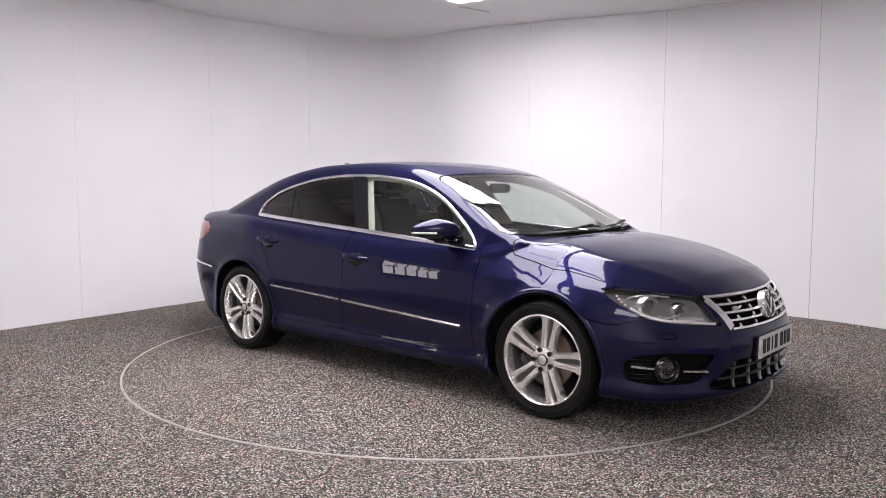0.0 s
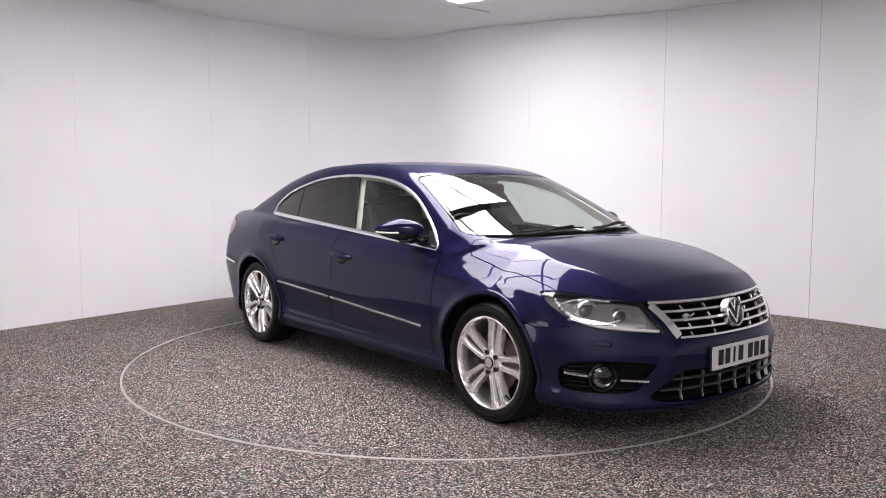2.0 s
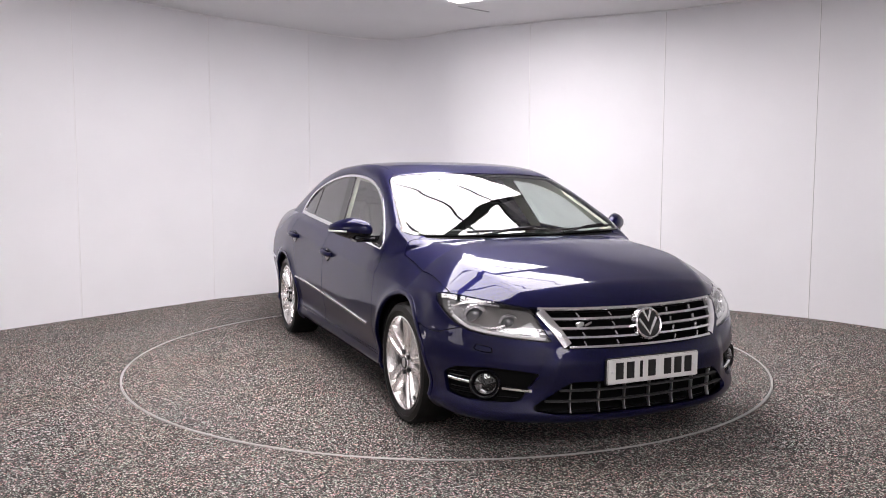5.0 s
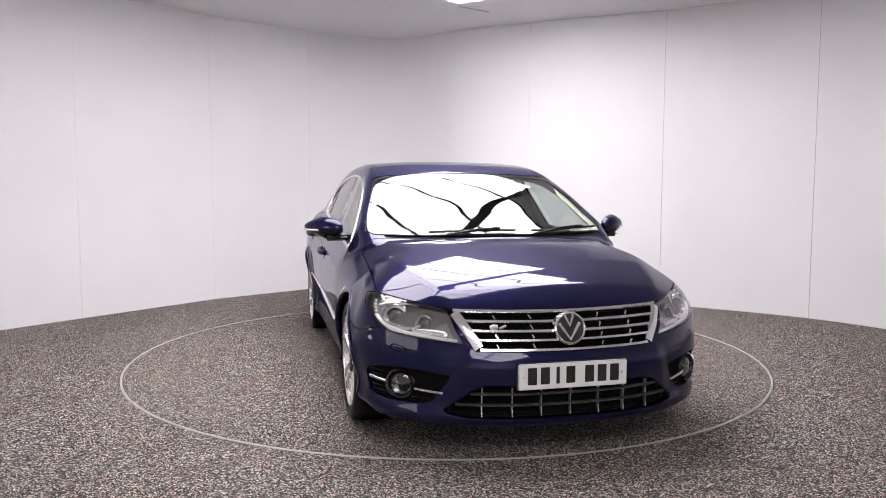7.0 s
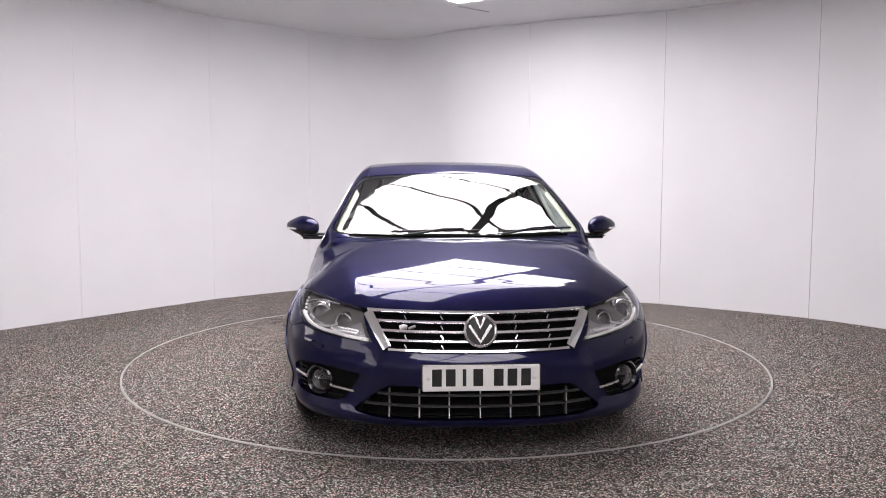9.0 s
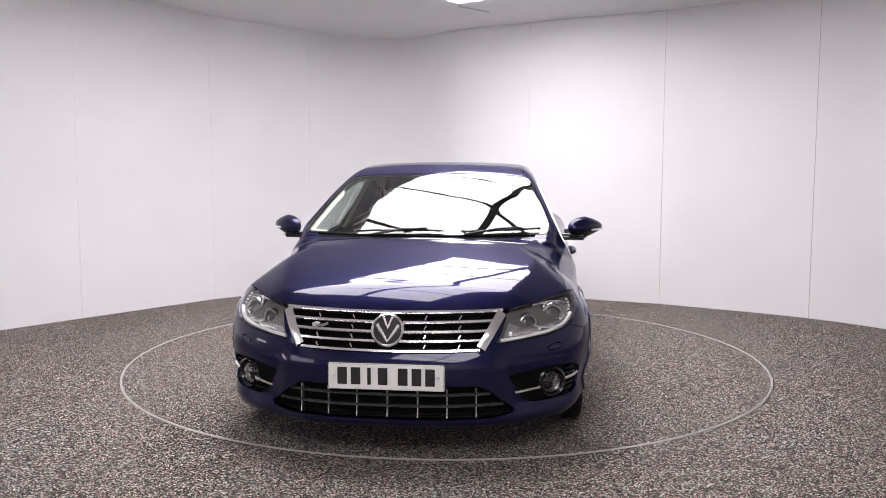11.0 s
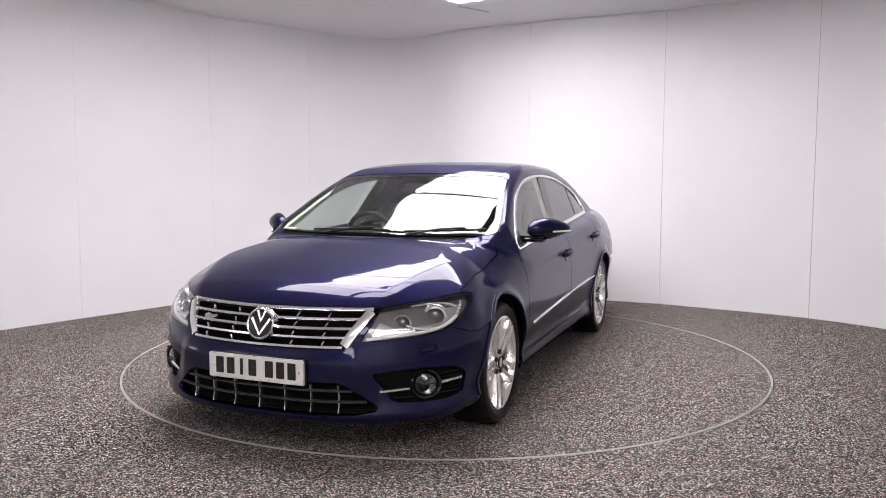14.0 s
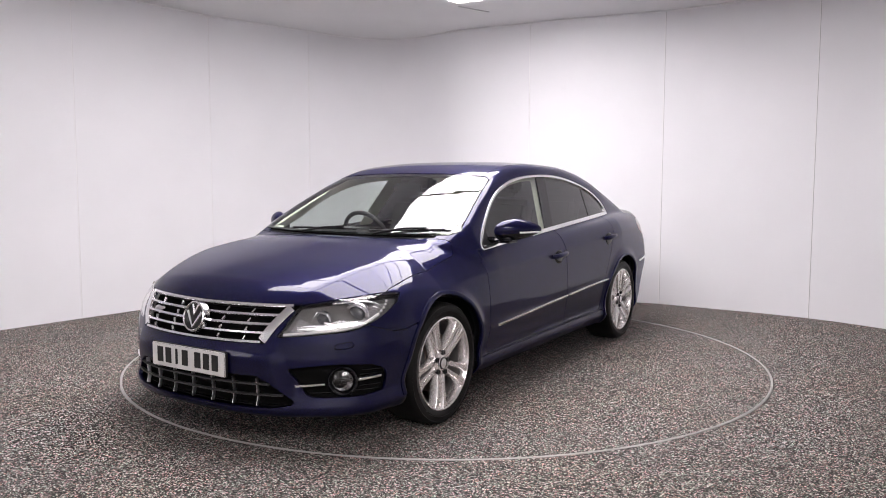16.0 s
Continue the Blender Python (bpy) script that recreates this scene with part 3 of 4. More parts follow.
# ---- outlines on the car, x-z from the side, y-z from the front ----
DLO = smooth_loop([(-1.315, 1.028, 1), (-1.284, 1.108), (-1.135, 1.2), (-0.842, 1.28), (-0.551, 1.315), (-0.263, 1.32), (0.017, 1.302), (0.233, 1.266), (0.458, 1.19), (0.639, 1.085), (0.785, 0.975), (0.852, 0.893, 1)])
SCREEN = [(-1, 1.335), (0, 1.335), (0.3, 1.331), (0.5, 1.32), (0.585, 1.31), (0.622, 1.29), (0.672, 1.185), (0.722, 1.07), (0.752, 0.995), (0.715, 0.975), (0.4, 0.969), (0, 0.967), (-1, 0.967)]
BACKLIGHT = [(-1, 1.325), (0, 1.325), (0.4, 1.318), (0.5, 1.3), (0.58, 1.2), (0.64, 1.1), (0.4, 1.08), (0, 1.075), (-1, 1.075)]
LAMP = smooth_loop([(-1.195, 0.551, 1), (-1.02, 0.564), (-0.89, 0.575), (-0.788, 0.597), (-0.697, 0.643), (-0.612, 0.702), (-0.592, 0.737, 1), (-0.667, 0.741), (-0.813, 0.728), (-0.947, 0.714), (-1.085, 0.694, 1), (-1.14, 0.622)])
GRILLE = [(-1, 0.695), (0, 0.695), (0.3, 0.696), (0.54, 0.700), (0.436, 0.524), (0.2, 0.518), (0, 0.516), (-1, 0.516)]
INTAKE = [(-1, 0.372), (0.405, 0.37), (0.45, 0.345), (0.57, 0.25), (0.56, 0.238), (0.474, 0.222), (0.2, 0.217), (-1, 0.217)]
FOG = smooth_loop([(-1.15, 0.405, 1), (-1.02, 0.42), (-0.90, 0.424), (-0.75, 0.418, 1), (-0.685, 0.38), (-0.69, 0.29, 1), (-0.80, 0.273), (-1.0, 0.272), (-1.06, 0.285, 1), (-1.10, 0.345)])
BONNET = [(1.198, -1), (1.198, 0), (1.187, 0.25), (1.137, 0.5), (1.075, 0.69), (1.06, 0.75), (1.085, 0.785), (1.25, 0.78), (1.45, 0.785), (1.634, 0.803), (1.765, 0.805), (1.9, 0.72), (2.0, 0.62), (2.075, 0.53), (2.4, 0.53), (2.4, -1)]
FRONT_DOOR = smooth_loop([(0.905, 0.89, 1), (0.888, 0.67), (0.883, 0.475), (0.87, 0.29, 1), (-0.262, 0.29, 1), (-0.24, 0.497), (-0.222, 0.75), (-0.205, 0.968, 1), (0.2, 0.945), (0.6, 0.915)], 4)
REAR_DOOR = smooth_loop([(-0.206, 0.968, 1), (-0.223, 0.75), (-0.241, 0.497), (-0.263, 0.29, 1), (-0.90, 0.30, 1), (-0.94, 0.40), (-0.948, 0.552), (-1.0, 0.651), (-1.1, 0.83), (-1.175, 1.027, 1), (-0.7, 0.999)], 4)
TAIL_LAMP = smooth_loop([(-2.7, 0.965, 1), (-1.95, 0.958, 1), (-1.86, 0.915), (-1.87, 0.86), (-1.97, 0.81, 1), (-2.7, 0.79, 1)], 4)
SKIRT = [(0.96, 0.1), (0.96, 0.275), (-0.96, 0.288), (-0.96, 0.1)]
BUMPER = [(1.45, 0.05), (1.66, 0.40), (1.645, 0.59), (1.72, 0.568), (1.8, 0.568), (1.9, 0.60), (2.0, 0.66), (2.02, 0.9), (2.6, 0.9), (2.6, 0.05)]
REAR_BUMPER = [(-1.4, 0.05), (-1.67, 0.4), (-1.68, 0.61), (-1.85, 0.655), (-2.7, 0.67), (-2.7, 0.05)]

# ---- glazing ----
screen = take(front_of(SCREEN))
backlight = take(lambda x, y, z: np.maximum(sdf(BACKLIGHT, y, z), x + 0.7))
dlo = take(side_of(DLO))


def inner(s, fn):
    return keep(s, fn(*s.V.T))


frit = inner(screen, lambda x, y, z: -0.012 - sdf(SCREEN, y, z))
ob = part("windscreen", panel_mesh("windscreen", screen, SCREEN_GLASS, 0, 0), None, car, "clear glass windscreen")
part("seal", panel_mesh("seal", frit, VOID, 0, 0.01, 0.005), None, ob, "black border of the windscreen")
part("rear_screen", panel_mesh("rear_screen", backlight, DARK_GLASS, 0, 0), None, car, "dark tinted rear window")


def slant(x0, z0, x1, z1):
    """Signed distance ahead of a slanted line."""
    return lambda x, z: (x - (x0 + (x1 - x0) * (z - z0) / (z1 - z0)))


b_front, b_rear, c_line = slant(-0.09, 0.97, -0.255, 1.3), slant(-0.215, 0.97, -0.395, 1.3), slant(-0.925, 1.02, -0.985, 1.235)
PANES = [("front_window", FRONT_GLASS, lambda x, y, z: np.maximum(0.004 - b_front(x, z), sdf(DLO, x, z) + 0.01), "clear front side window"),
         ("rear_window", DARK_GLASS, lambda x, y, z: np.maximum(np.maximum(b_rear(x, z) + 0.004, 0.006 - c_line(x, z)), sdf(DLO, x, z) + 0.01), "dark tinted rear side window"),
         ("quarter_window", DARK_GLASS, lambda x, y, z: np.maximum(c_line(x, z) + 0.006, sdf(DLO, x, z) + 0.01), "small dark tinted quarter window"),
         ("pillar_cover", GLOSS_BLACK, lambda x, y, z: np.maximum(np.maximum(b_front(x, z), -b_rear(x, z)), sdf(DLO, x, z) + 0.008), "gloss black pillar cover"),
         ("window_divider", BLACK, lambda x, y, z: np.maximum(np.maximum(c_line(x, z) - 0.006, -c_line(x, z) - 0.006), sdf(DLO, x, z) + 0.008), "thin black window divider")]
for nm, ma, fn, lb in PANES:
    piece = inner(dlo, fn)
    glassy = "window" in nm and ma is not BLACK
    for sd in (1, -1):
        part(nm, panel_mesh(nm, piece, ma, sd, 0 if glassy else 0.012, 0.006 if glassy else 0.003), None, car, lb)


def on_side(pts, sd=1, lift=0.0):
    P = []
    N = []
    for x, z in pts:
        p = np.array([x, skin_y(x, z), z])
        n = normal_at(p)
        P.append((p + n * lift) * (1, sd, 1))
        N.append(n * (1, sd, 1))
    return P, N


ring = DLO + DLO[:1]
for sd in (1, -1):
    P, N = on_side(ring, sd)
    wide = [0.026 if z < belt_at(x) + 0.03 else 0.018 for x, z in ring]
    part("window_trim", ribbon(bmesh.new(), P, N, wide, 0.006), CHROME, car, "chrome window surround")

# ---- lamps, grille, intakes ----
lamp = take(oblique_of(LAMP))
grille = take(front_of(GRILLE, 1.5))
fog = take(oblique_of(FOG))
intake = take(front_of(INTAKE, 1.5))
tail_lamp = take(lambda x, y, z: np.maximum(np.maximum(sdf(TAIL_LAMP, x, z), x + 1.2), 0.35 - y))

for sd in (1, -1):
    hl = part("headlamp", panel_mesh("headlamp", lamp, LAMP_GLASS, sd, 0), None, car, "clear glass headlamp cover")
    part("bezel", panel_mesh("bezel", lamp, LAMP_DARK, sd, 0.02, 0.045), None, hl, "dark grey lamp bezel")
    shine = inner(lamp, lambda x, y, z: sdf([(-1.15, 0.565), (-0.9, 0.585), (-0.78, 0.61), (-0.70, 0.66), (-0.66, 0.715), (-0.76, 0.70), (-0.79, 0.635), (-0.92, 0.62), (-1.03, 0.62), (-1.09, 0.65), (-1.12, 0.61)], (y - x) * 0.70711, z))
    part("reflector", panel_mesh("reflector", shine, LAMP_BACK, sd, 0.02, 0.035), None, hl, "silvery lamp reflector")
    for a, z, r in ((-0.815, 0.668, 0.046), (-0.985, 0.642, 0.036)):
        c = oblique_point(a, z)
        aim = Vector((0.92, 0.39, 0.02)).normalized()
        base = Vector(c) - Vector(normal_at(c)) * 0.05
        bm = lathe(bmesh.new(), [(r * 1.42, -0.03), (r * 1.42, 0.010), (r * 1.36, 0.018), (r * 1.26, 0.012), (r * 1.18, -0.004), (r * 1.06, 0.004), (r, 0.010), (r, -0.03)], 36, "z", True)
        tm = Matrix.Translation(base) @ aim.to_track_quat("Z", "Y").to_matrix().to_4x4()
        bmesh.ops.transform(bm, matrix=tm, verts=bm.verts)
        b2 = lathe(bmesh.new(), [(0.0003, 0.014), (r * 0.5, 0.011), (r * 0.85, 0.003), (r, -0.008), (r, -0.02)], 36, "z")
        bmesh.ops.transform(b2, matrix=tm, verts=b2.verts)
        if sd < 0:
            for b in (bm, b2):
                bmesh.ops.scale(b, vec=(1, -1, 1), verts=b.verts)
                bmesh.ops.reverse_faces(b, faces=b.faces)
        part("lamp_ring", bm, CHROME, hl, "chrome projector ring")
        part("lens", b2, LENS_MAT, hl, "dark projector lens")
    pts = [oblique_point(a, z) for a, z in along([(-1.165, 0.564), (-1.02, 0.578), (-0.89, 0.59), (-0.795, 0.611), (-0.71, 0.655)], 20)]
    N = [normal_at(p) for p in pts]
    pts = [p - n * 0.016 for p, n in zip(pts, N)]
    part("light_strip", ribbon(bmesh.new(), [p * (1, sd, 1) for p in pts], [n * (1, sd, 1) for n in N], 0.015, 0.008), LED_MAT, hl, "pale daytime light strip")
    for line, wide, nm, lb in (([(-0.74, 0.628), (-0.80, 0.612), (-0.88, 0.607), (-0.935, 0.612), (-0.975, 0.626)], 0.014, "lamp_blade", "curved chrome blade under the projector"),
                               ([(-0.70, 0.70), (-0.74, 0.715), (-0.83, 0.723), (-0.93, 0.712)], 0.008, "lamp_blade", "chrome edge above the projector"),
                               ([(-0.955, 0.60), (-1.03, 0.60), (-1.1, 0.595)], 0.022, "lamp_blade", "silvery indicator reflector")):
        q = [oblique_point(a, z) for a, z in along(line, 16)]
        N = [normal_at(p) for p in q]
        part(nm, ribbon(bmesh.new(), [(p - n * 0.026) * (1, sd, 1) for p, n in zip(q, N)], [n * (1, sd, 1) for n in N], wide, 0.008), CHROME, hl, lb)
    for i in range(9):
        a, z = [(-0.98, 0.602), (-0.94, 0.603), (-0.90, 0.607), (-0.86, 0.613), (-0.715, 0.655), (-0.69, 0.675), (-0.675, 0.69), (-0.665, 0.705), (-0.66, 0.72)][i]
        p = oblique_point(a, z)
        p = p - normal_at(p) * 0.028
        bm = bmesh.new()
        bmesh.ops.create_icosphere(bm, subdivisions=2, radius=0.007, matrix=Matrix.Translation(Vector(p * (1, sd, 1))))
        part("led", bm, LED_MAT, hl)
    # fog lamp
    fo = part("fog_panel", panel_mesh("fog_panel", fog, VOID, sd, 0.03, 0.022), None, car, "black fog lamp surround")
    c = oblique_point(-0.895, 0.344)
    aim = Vector((0.86, 0.51, 0)).normalized()
    for nm, prof, ma, lb in (("fog_ring", [(0.074, -0.03), (0.074, 0.006), (0.066, 0.014), (0.056, 0.006), (0.05, -0.02)], GLOSS_BLACK, "gloss black ring"),
                             ("fog_reflector", [(0.0003, -0.02), (0.03, -0.014), (0.05, 0.0)], FOG_BACK, "silvery reflector"),
                             ("fog_lens", [(0.0003, 0.02), (0.03, 0.014), (0.052, 0.0)], LAMP_GLASS, "clear round lens")):
        bm = lathe(bmesh.new(), prof, 36, "z")
        tm = Matrix.Translation(Vector(c) - aim * 0.012) @ aim.to_track_quat("Z", "Y").to_matrix().to_4x4()
        bmesh.ops.transform(bm, matrix=tm, verts=bm.verts)
        if sd < 0:
            bmesh.ops.scale(bm, vec=(1, -1, 1), verts=bm.verts)
            bmesh.ops.reverse_faces(bm, faces=bm.faces)
        part(nm, bm, ma, fo, lb)
    for z, a0, a1 in ((0.392, -0.80, -0.70), (0.37, -0.81, -0.70), (0.318, -0.81, -0.705), (0.298, -0.83, -0.71), (0.292, -1.05, -0.95)):
        q = [oblique_point(a, z) for a in np.linspace(a0, a1, 7)]
        N = [normal_at(p) for p in q]
        part("fog_rib", ribbon(bmesh.new(), [(p - n * 0.02) * (1, sd, 1) for p, n in zip(q, N)], [n * (1, sd, 1) for n in N], 0.007, 0.008), GLOSS_BLACK, fo)
    for pts in ([(-1.112, 0.325), (-0.975, 0.335)], [(-0.82, 0.352), (-0.71, 0.362)]):
        q = [oblique_point(a, z) for a, z in along(pts, 8)]
        N = [normal_at(p) for p in q]
        part("fog_bar", ribbon(bmesh.new(), [(p + n * -0.004) * (1, sd, 1) for p, n in zip(q, N)], [n * (1, sd, 1) for n in N], 0.016, 0.012), CHROME, fo, "thin chrome bar")
    tl = part("tail_lamp", panel_mesh("tail_lamp", tail_lamp, RED_LAMP, sd, 0.012), None, car, "glossy red tail lamp")


def on_nose(pts, lift=0.0):
    P, N = [], []
    for y, z in pts:
        p = np.array([skin_x(abs(y), z), abs(y), z])
        n = normal_at(p)
        sg = 1 if y >= 0 else -1
        P.append((p + n * lift) * (1, sg, 1))
        N.append(n * (1, sg, 1))
    return P, N


gr = part("grille", panel_mesh("grille", grille, VOID, 0, 0.03, 0.045), None, car, "black radiator grille with chrome slats")


def grille_edge(z):
    return 0.436 + (0.54 - 0.436) * (z - 0.524) / (0.7 - 0.524)


for i, z in enumerate((0.689, 0.647, 0.607, 0.567, 0.525)):
    e = grille_edge(z) - 0.025
    P, N = on_nose([(y, z + 0.006 * abs(y) / 0.5) for y in np.linspace(-e, e, 31)], -0.011)
    part("slat", ribbon(bmesh.new(), P, N, 0.018 if i in (0, 4) else 0.0155, 0.012), CHROME, gr, "chrome grille slat")
for z in (0.668, 0.627, 0.587, 0.546):
    for y in (-0.335, -0.17, 0.165, 0.32):
        sl = 0.012 * (1 if y > 0 else -1)
        P, N = on_nose([(y - sl * 0.4, z - 0.008), (y + sl * 0.4, z + 0.008)], -0.012)
        part("tick", ribbon(bmesh.new(), P, N, 0.008, 0.008), CHROME, gr)
for sg in (1, -1):
    P, N = on_nose([(sg * (grille_edge(z) - 0.026), z) for z in np.linspace(0.536, 0.684, 9)], -0.002)
    part("side_bar", ribbon(bmesh.new(), P, N, 0.042, 0.005), CHROME, gr, "broad chrome grille end")
# round emblem: chrome ring, dark disc and two plain chevrons
px = skin_x(0.0, 0.615)
tilt = Matrix.Translation((px + 0.012, 0, 0.615)) @ pose(0, 0, 0, 0, 90 - 14, 0)
bm = lathe(bmesh.new(), [(0.062, 0.0), (0.064, 0.016), (0.069, 0.02), (0.075, 0.014), (0.077, -0.02), (0.062, -0.02)], 48, "z", True)
bmesh.ops.transform(bm, matrix=tilt, verts=bm.verts)
em = part("emblem", bm, CHROME, car, "round chrome emblem on the grille")
bm = lathe(bmesh.new(), [(0.0003, 0.006), (0.04, 0.005), (0.063, 0.002)], 48, "z")
bmesh.ops.transform(bm, matrix=tilt, verts=bm.verts)
part("emblem_disc", bm, INK, em, "dark emblem disc")
for tip, half, rise in ((-0.012, 0.026, 0.06), (0.05, 0.05, 0.075)):
    bm = ribbon(bmesh.new(), [(tip - rise, -half, 0.008), (tip, 0.0, 0.009), (tip - rise, half, 0.008)], [(0, 0, 1)] * 3, 0.017, 0.006)
    bmesh.ops.transform(bm, matrix=tilt, verts=bm.verts)
    part("emblem_bar", bm, CHROME, em)
for pts, wide, ma, lb in (([(-0.36, 0.622), (-0.342, 0.6275), (-0.326, 0.628)], [0.02, 0.023, 0.014], SATIN, "small silver badge"),
                          ([(-0.32, 0.621), (-0.303, 0.627), (-0.288, 0.632)], [0.006, 0.01, 0.008], SATIN, "silver slash of the badge")):
    P, N = on_nose(pts, 0.0)
    part("badge", ribbon(bmesh.new(), P, N, wide, 0.008), ma, gr, lb)

lo = part("lower_intake", panel_mesh("lower_intake", intake, VOID, 0, 0.03, 0.05), None, car, "black lower air intake")
for z, e in ((0.329, 0.46), (0.278, 0.52)):
    P, N = on_nose([(y, z + 0.004 * abs(y)) for y in np.linspace(-e, e, 25)], -0.008)
    part("intake_bar", ribbon(bmesh.new(), P, N, 0.010, 0.010), SLATE, lo, "dark horizontal bar")
for y in (-0.41, -0.275, -0.14, 0.0, 0.138, 0.27, 0.40):
    P, N = on_nose([(y, z) for z in (0.228, 0.26, 0.29, 0.32, 0.356)], -0.018)
    part("intake_blade", ribbon(bmesh.new(), P, N, 0.006, 0.012), SATIN, lo, "thin silver upright blade")

# number plate with plain bars for its characters
bm = box(bmesh.new(), 2.286, 0, 0.415, 0.012, 0.524, 0.117, 0.004)
plate = part("number_plate", bm, PLATE_MAT, car, "white number plate with dark bars")
for i in range(7):
    y = -0.197 + i * 0.061 + (0.03 if i > 3 else 0)
    part("bar", box(bmesh.new(), 2.2935, y, 0.418, 0.003, 0.043 if i != 2 else 0.016, 0.077, 0.001), INK, plate, smooth=False)
for y in (-0.235, 0.235):
    bm = lathe(bmesh.new(), [(0.0003, 0.004), (0.006, 0.003), (0.008, 0.0)], 16, "x")
    bmesh.ops.translate(bm, vec=(2.2925, y, 0.415), verts=bm.verts)
    part("plate_screw", bm, SATIN, plate)
part("plate_rim", box(bmesh.new(), 2.278, 0, 0.415, 0.02, 0.534, 0.123, 0.006), BLACK, plate, "black plate holder")

# ---- painted panels ----
WASHER = smooth_loop([(-0.925, 0.497), (-0.92, 0.52), (-0.85, 0.528), (-0.845, 0.505)], 4)
washer = take(oblique_of(WASHER))
for sd in (1, -1):
    part("washer_cap", panel_mesh("washer_cap", washer, PAINT, sd, 0.01), None, car, "small body-coloured headlamp washer cap")
cowl_skin = take(lambda x, y, z: np.maximum(np.maximum(x - (1.196 - 0.138 * (y / 0.69) ** 2.2), 0.95 - x), np.maximum(y - 0.65, np.maximum(z - 0.99, 0.93 - z))))
part("cowl", panel_mesh("cowl", cowl_skin, VOID, 0, 0.01, 0.008), None, car, "black cowl panel below the windscreen")
bonnet = take(lambda x, y, z: np.maximum(sdf(BONNET, x, y), 0.62 - z))
part("bonnet", panel_mesh("bonnet", bonnet, PAINT, 0, 0.02), None, car, "dark blue metallic bonnet")
bumper = take(lambda x, y, z: np.maximum(sdf(BUMPER, x, z), 1.3 - x))
part("front_bumper", panel_mesh("front_bumper", bumper, PAINT, 0, 0.02), None, car, "dark blue front bumper")
rear_bumper = take(lambda x, y, z: np.maximum(sdf(REAR_BUMPER, x, z), x + 1.3))
part("rear_bumper", panel_mesh("rear_bumper", rear_bumper, PAINT, 0, 0.02), None, car, "dark blue rear bumper")
skirt = take(lambda x, y, z: np.maximum(sdf(SKIRT, x, z), 0.6 - y))
fdoor = take(side_of(FRONT_DOOR))
rdoor = take(side_of(REAR_DOOR))
boot = take(lambda x, y, z: np.maximum(np.maximum(x + 1.93, y - 0.66), 0.64 - z))
part("boot_lid", panel_mesh("boot_lid", boot, PAINT, 0, 0.015), None, car)
wing = take(lambda x, y, z: np.maximum(np.maximum(0.78 - x, 0.4 - y), np.maximum(0.25 - z, z - 1.1) + np.where((x < 1.0) & (z > 0.893 + 0.35 * (x - 0.85)), 0.5, 0)))
roof = take(lambda x, y, z: np.maximum(np.maximum(np.maximum(x - 0.6, -1.6 - x), y - 0.555), 1.2 - z))
part("roof", panel_mesh("roof", roof, PAINT, 0, 0.012), None, car, "dark blue roof panel")
rest = REST[0]
part("body_shell", panel_mesh("body_shell", rest, PAINT, 0, 0.012), None, car, "dark blue roof, pillars and rear quarters")
DOORS = {}
for sd in (1, -1):
    part("side_skirt", panel_mesh("side_skirt", skirt, PAINT, sd, 0.015), None, car, "dark blue side skirt")
    part("front_wing", panel_mesh("front_wing", wing, PAINT, sd, 0.015), None, car, "dark blue front wing")
    for nm, piece, x0, x1, z0, hx, hz in (("front_door", fdoor, 0.80, -0.225, None, -0.095, 0.783), ("rear_door", rdoor, -0.255, -0.985, None, -1.015, 0.853)):
        d = part(nm, panel_mesh(nm, piece, PAINT, sd, 0.015), None, car, "dark blue door with a chrome strip")
        line = lambda x: 0.442 + (0.80 - x) * 0.0478
        P, N = on_side([(x, line(x)) for x in np.linspace(x0, x1, 20)], sd)
        part("strip", ribbon(bmesh.new(), P, N, 0.017, 0.012), CHROME, d, "thin chrome side strip")
        # handle: cup and grip
        c = np.array([hx, skin_y(hx, hz - 0.012), hz - 0.012])
        n = normal_at(c)
        bm = bmesh.new()
        bmesh.ops.create_uvsphere(bm, u_segments=24, v_segments=12, radius=1.0)
        bmesh.ops.scale(bm, vec=(0.068, 0.009, 0.046), verts=bm.verts)
        bmesh.ops.translate(bm, vec=c * (1, sd, 1), verts=bm.verts)
        part("handle_cup", bm, GLOSS_BLACK, d, "dark handle recess")
        pts, rad = [], []
        for k in range(11):
            u = k / 10 * 2 - 1
            x = hx + u * 0.11
            z = hz + 0.004 - u * 0.008
            lift = 0.03 * (1 - abs(u) ** 4) + 0.002
            pts.append(((x, (skin_y(x, z) + lift) * sd, z)))
            rad.append(0.015 + 0.005 * (1 - abs(u)))
        part("handle", tube(bmesh.new(), pts, rad, 12), PAINT, d, "body-coloured door handle")
        DOORS[nm, sd] = d
    P, N = on_side([(x, 0.608 - (x + 1.75) * 0.12) for x in np.linspace(-1.74, -2.12, 10)], sd)
    part("bumper_strip", ribbon(bmesh.new(), P, N, 0.016, 0.01), CHROME, car, "thin chrome bumper strip")

# rolled lips round the wheel arches
for cx in (WHEEL_F, WHEEL_R):
    for sd in (1, -1):
        arc_pts = [(cx + (ARCH_R + 0.011) * math.cos(a), WHEEL_Z + (ARCH_R + 0.011) * math.sin(a)) for a in np.linspace(radians(-12), radians(192), 40)]
        P, N = on_side(arc_pts, sd)
        part("arch_lip", ribbon(bmesh.new(), P, N, 0.026, 0.007), PAINT, car, "dark blue rolled wheel arch lip")

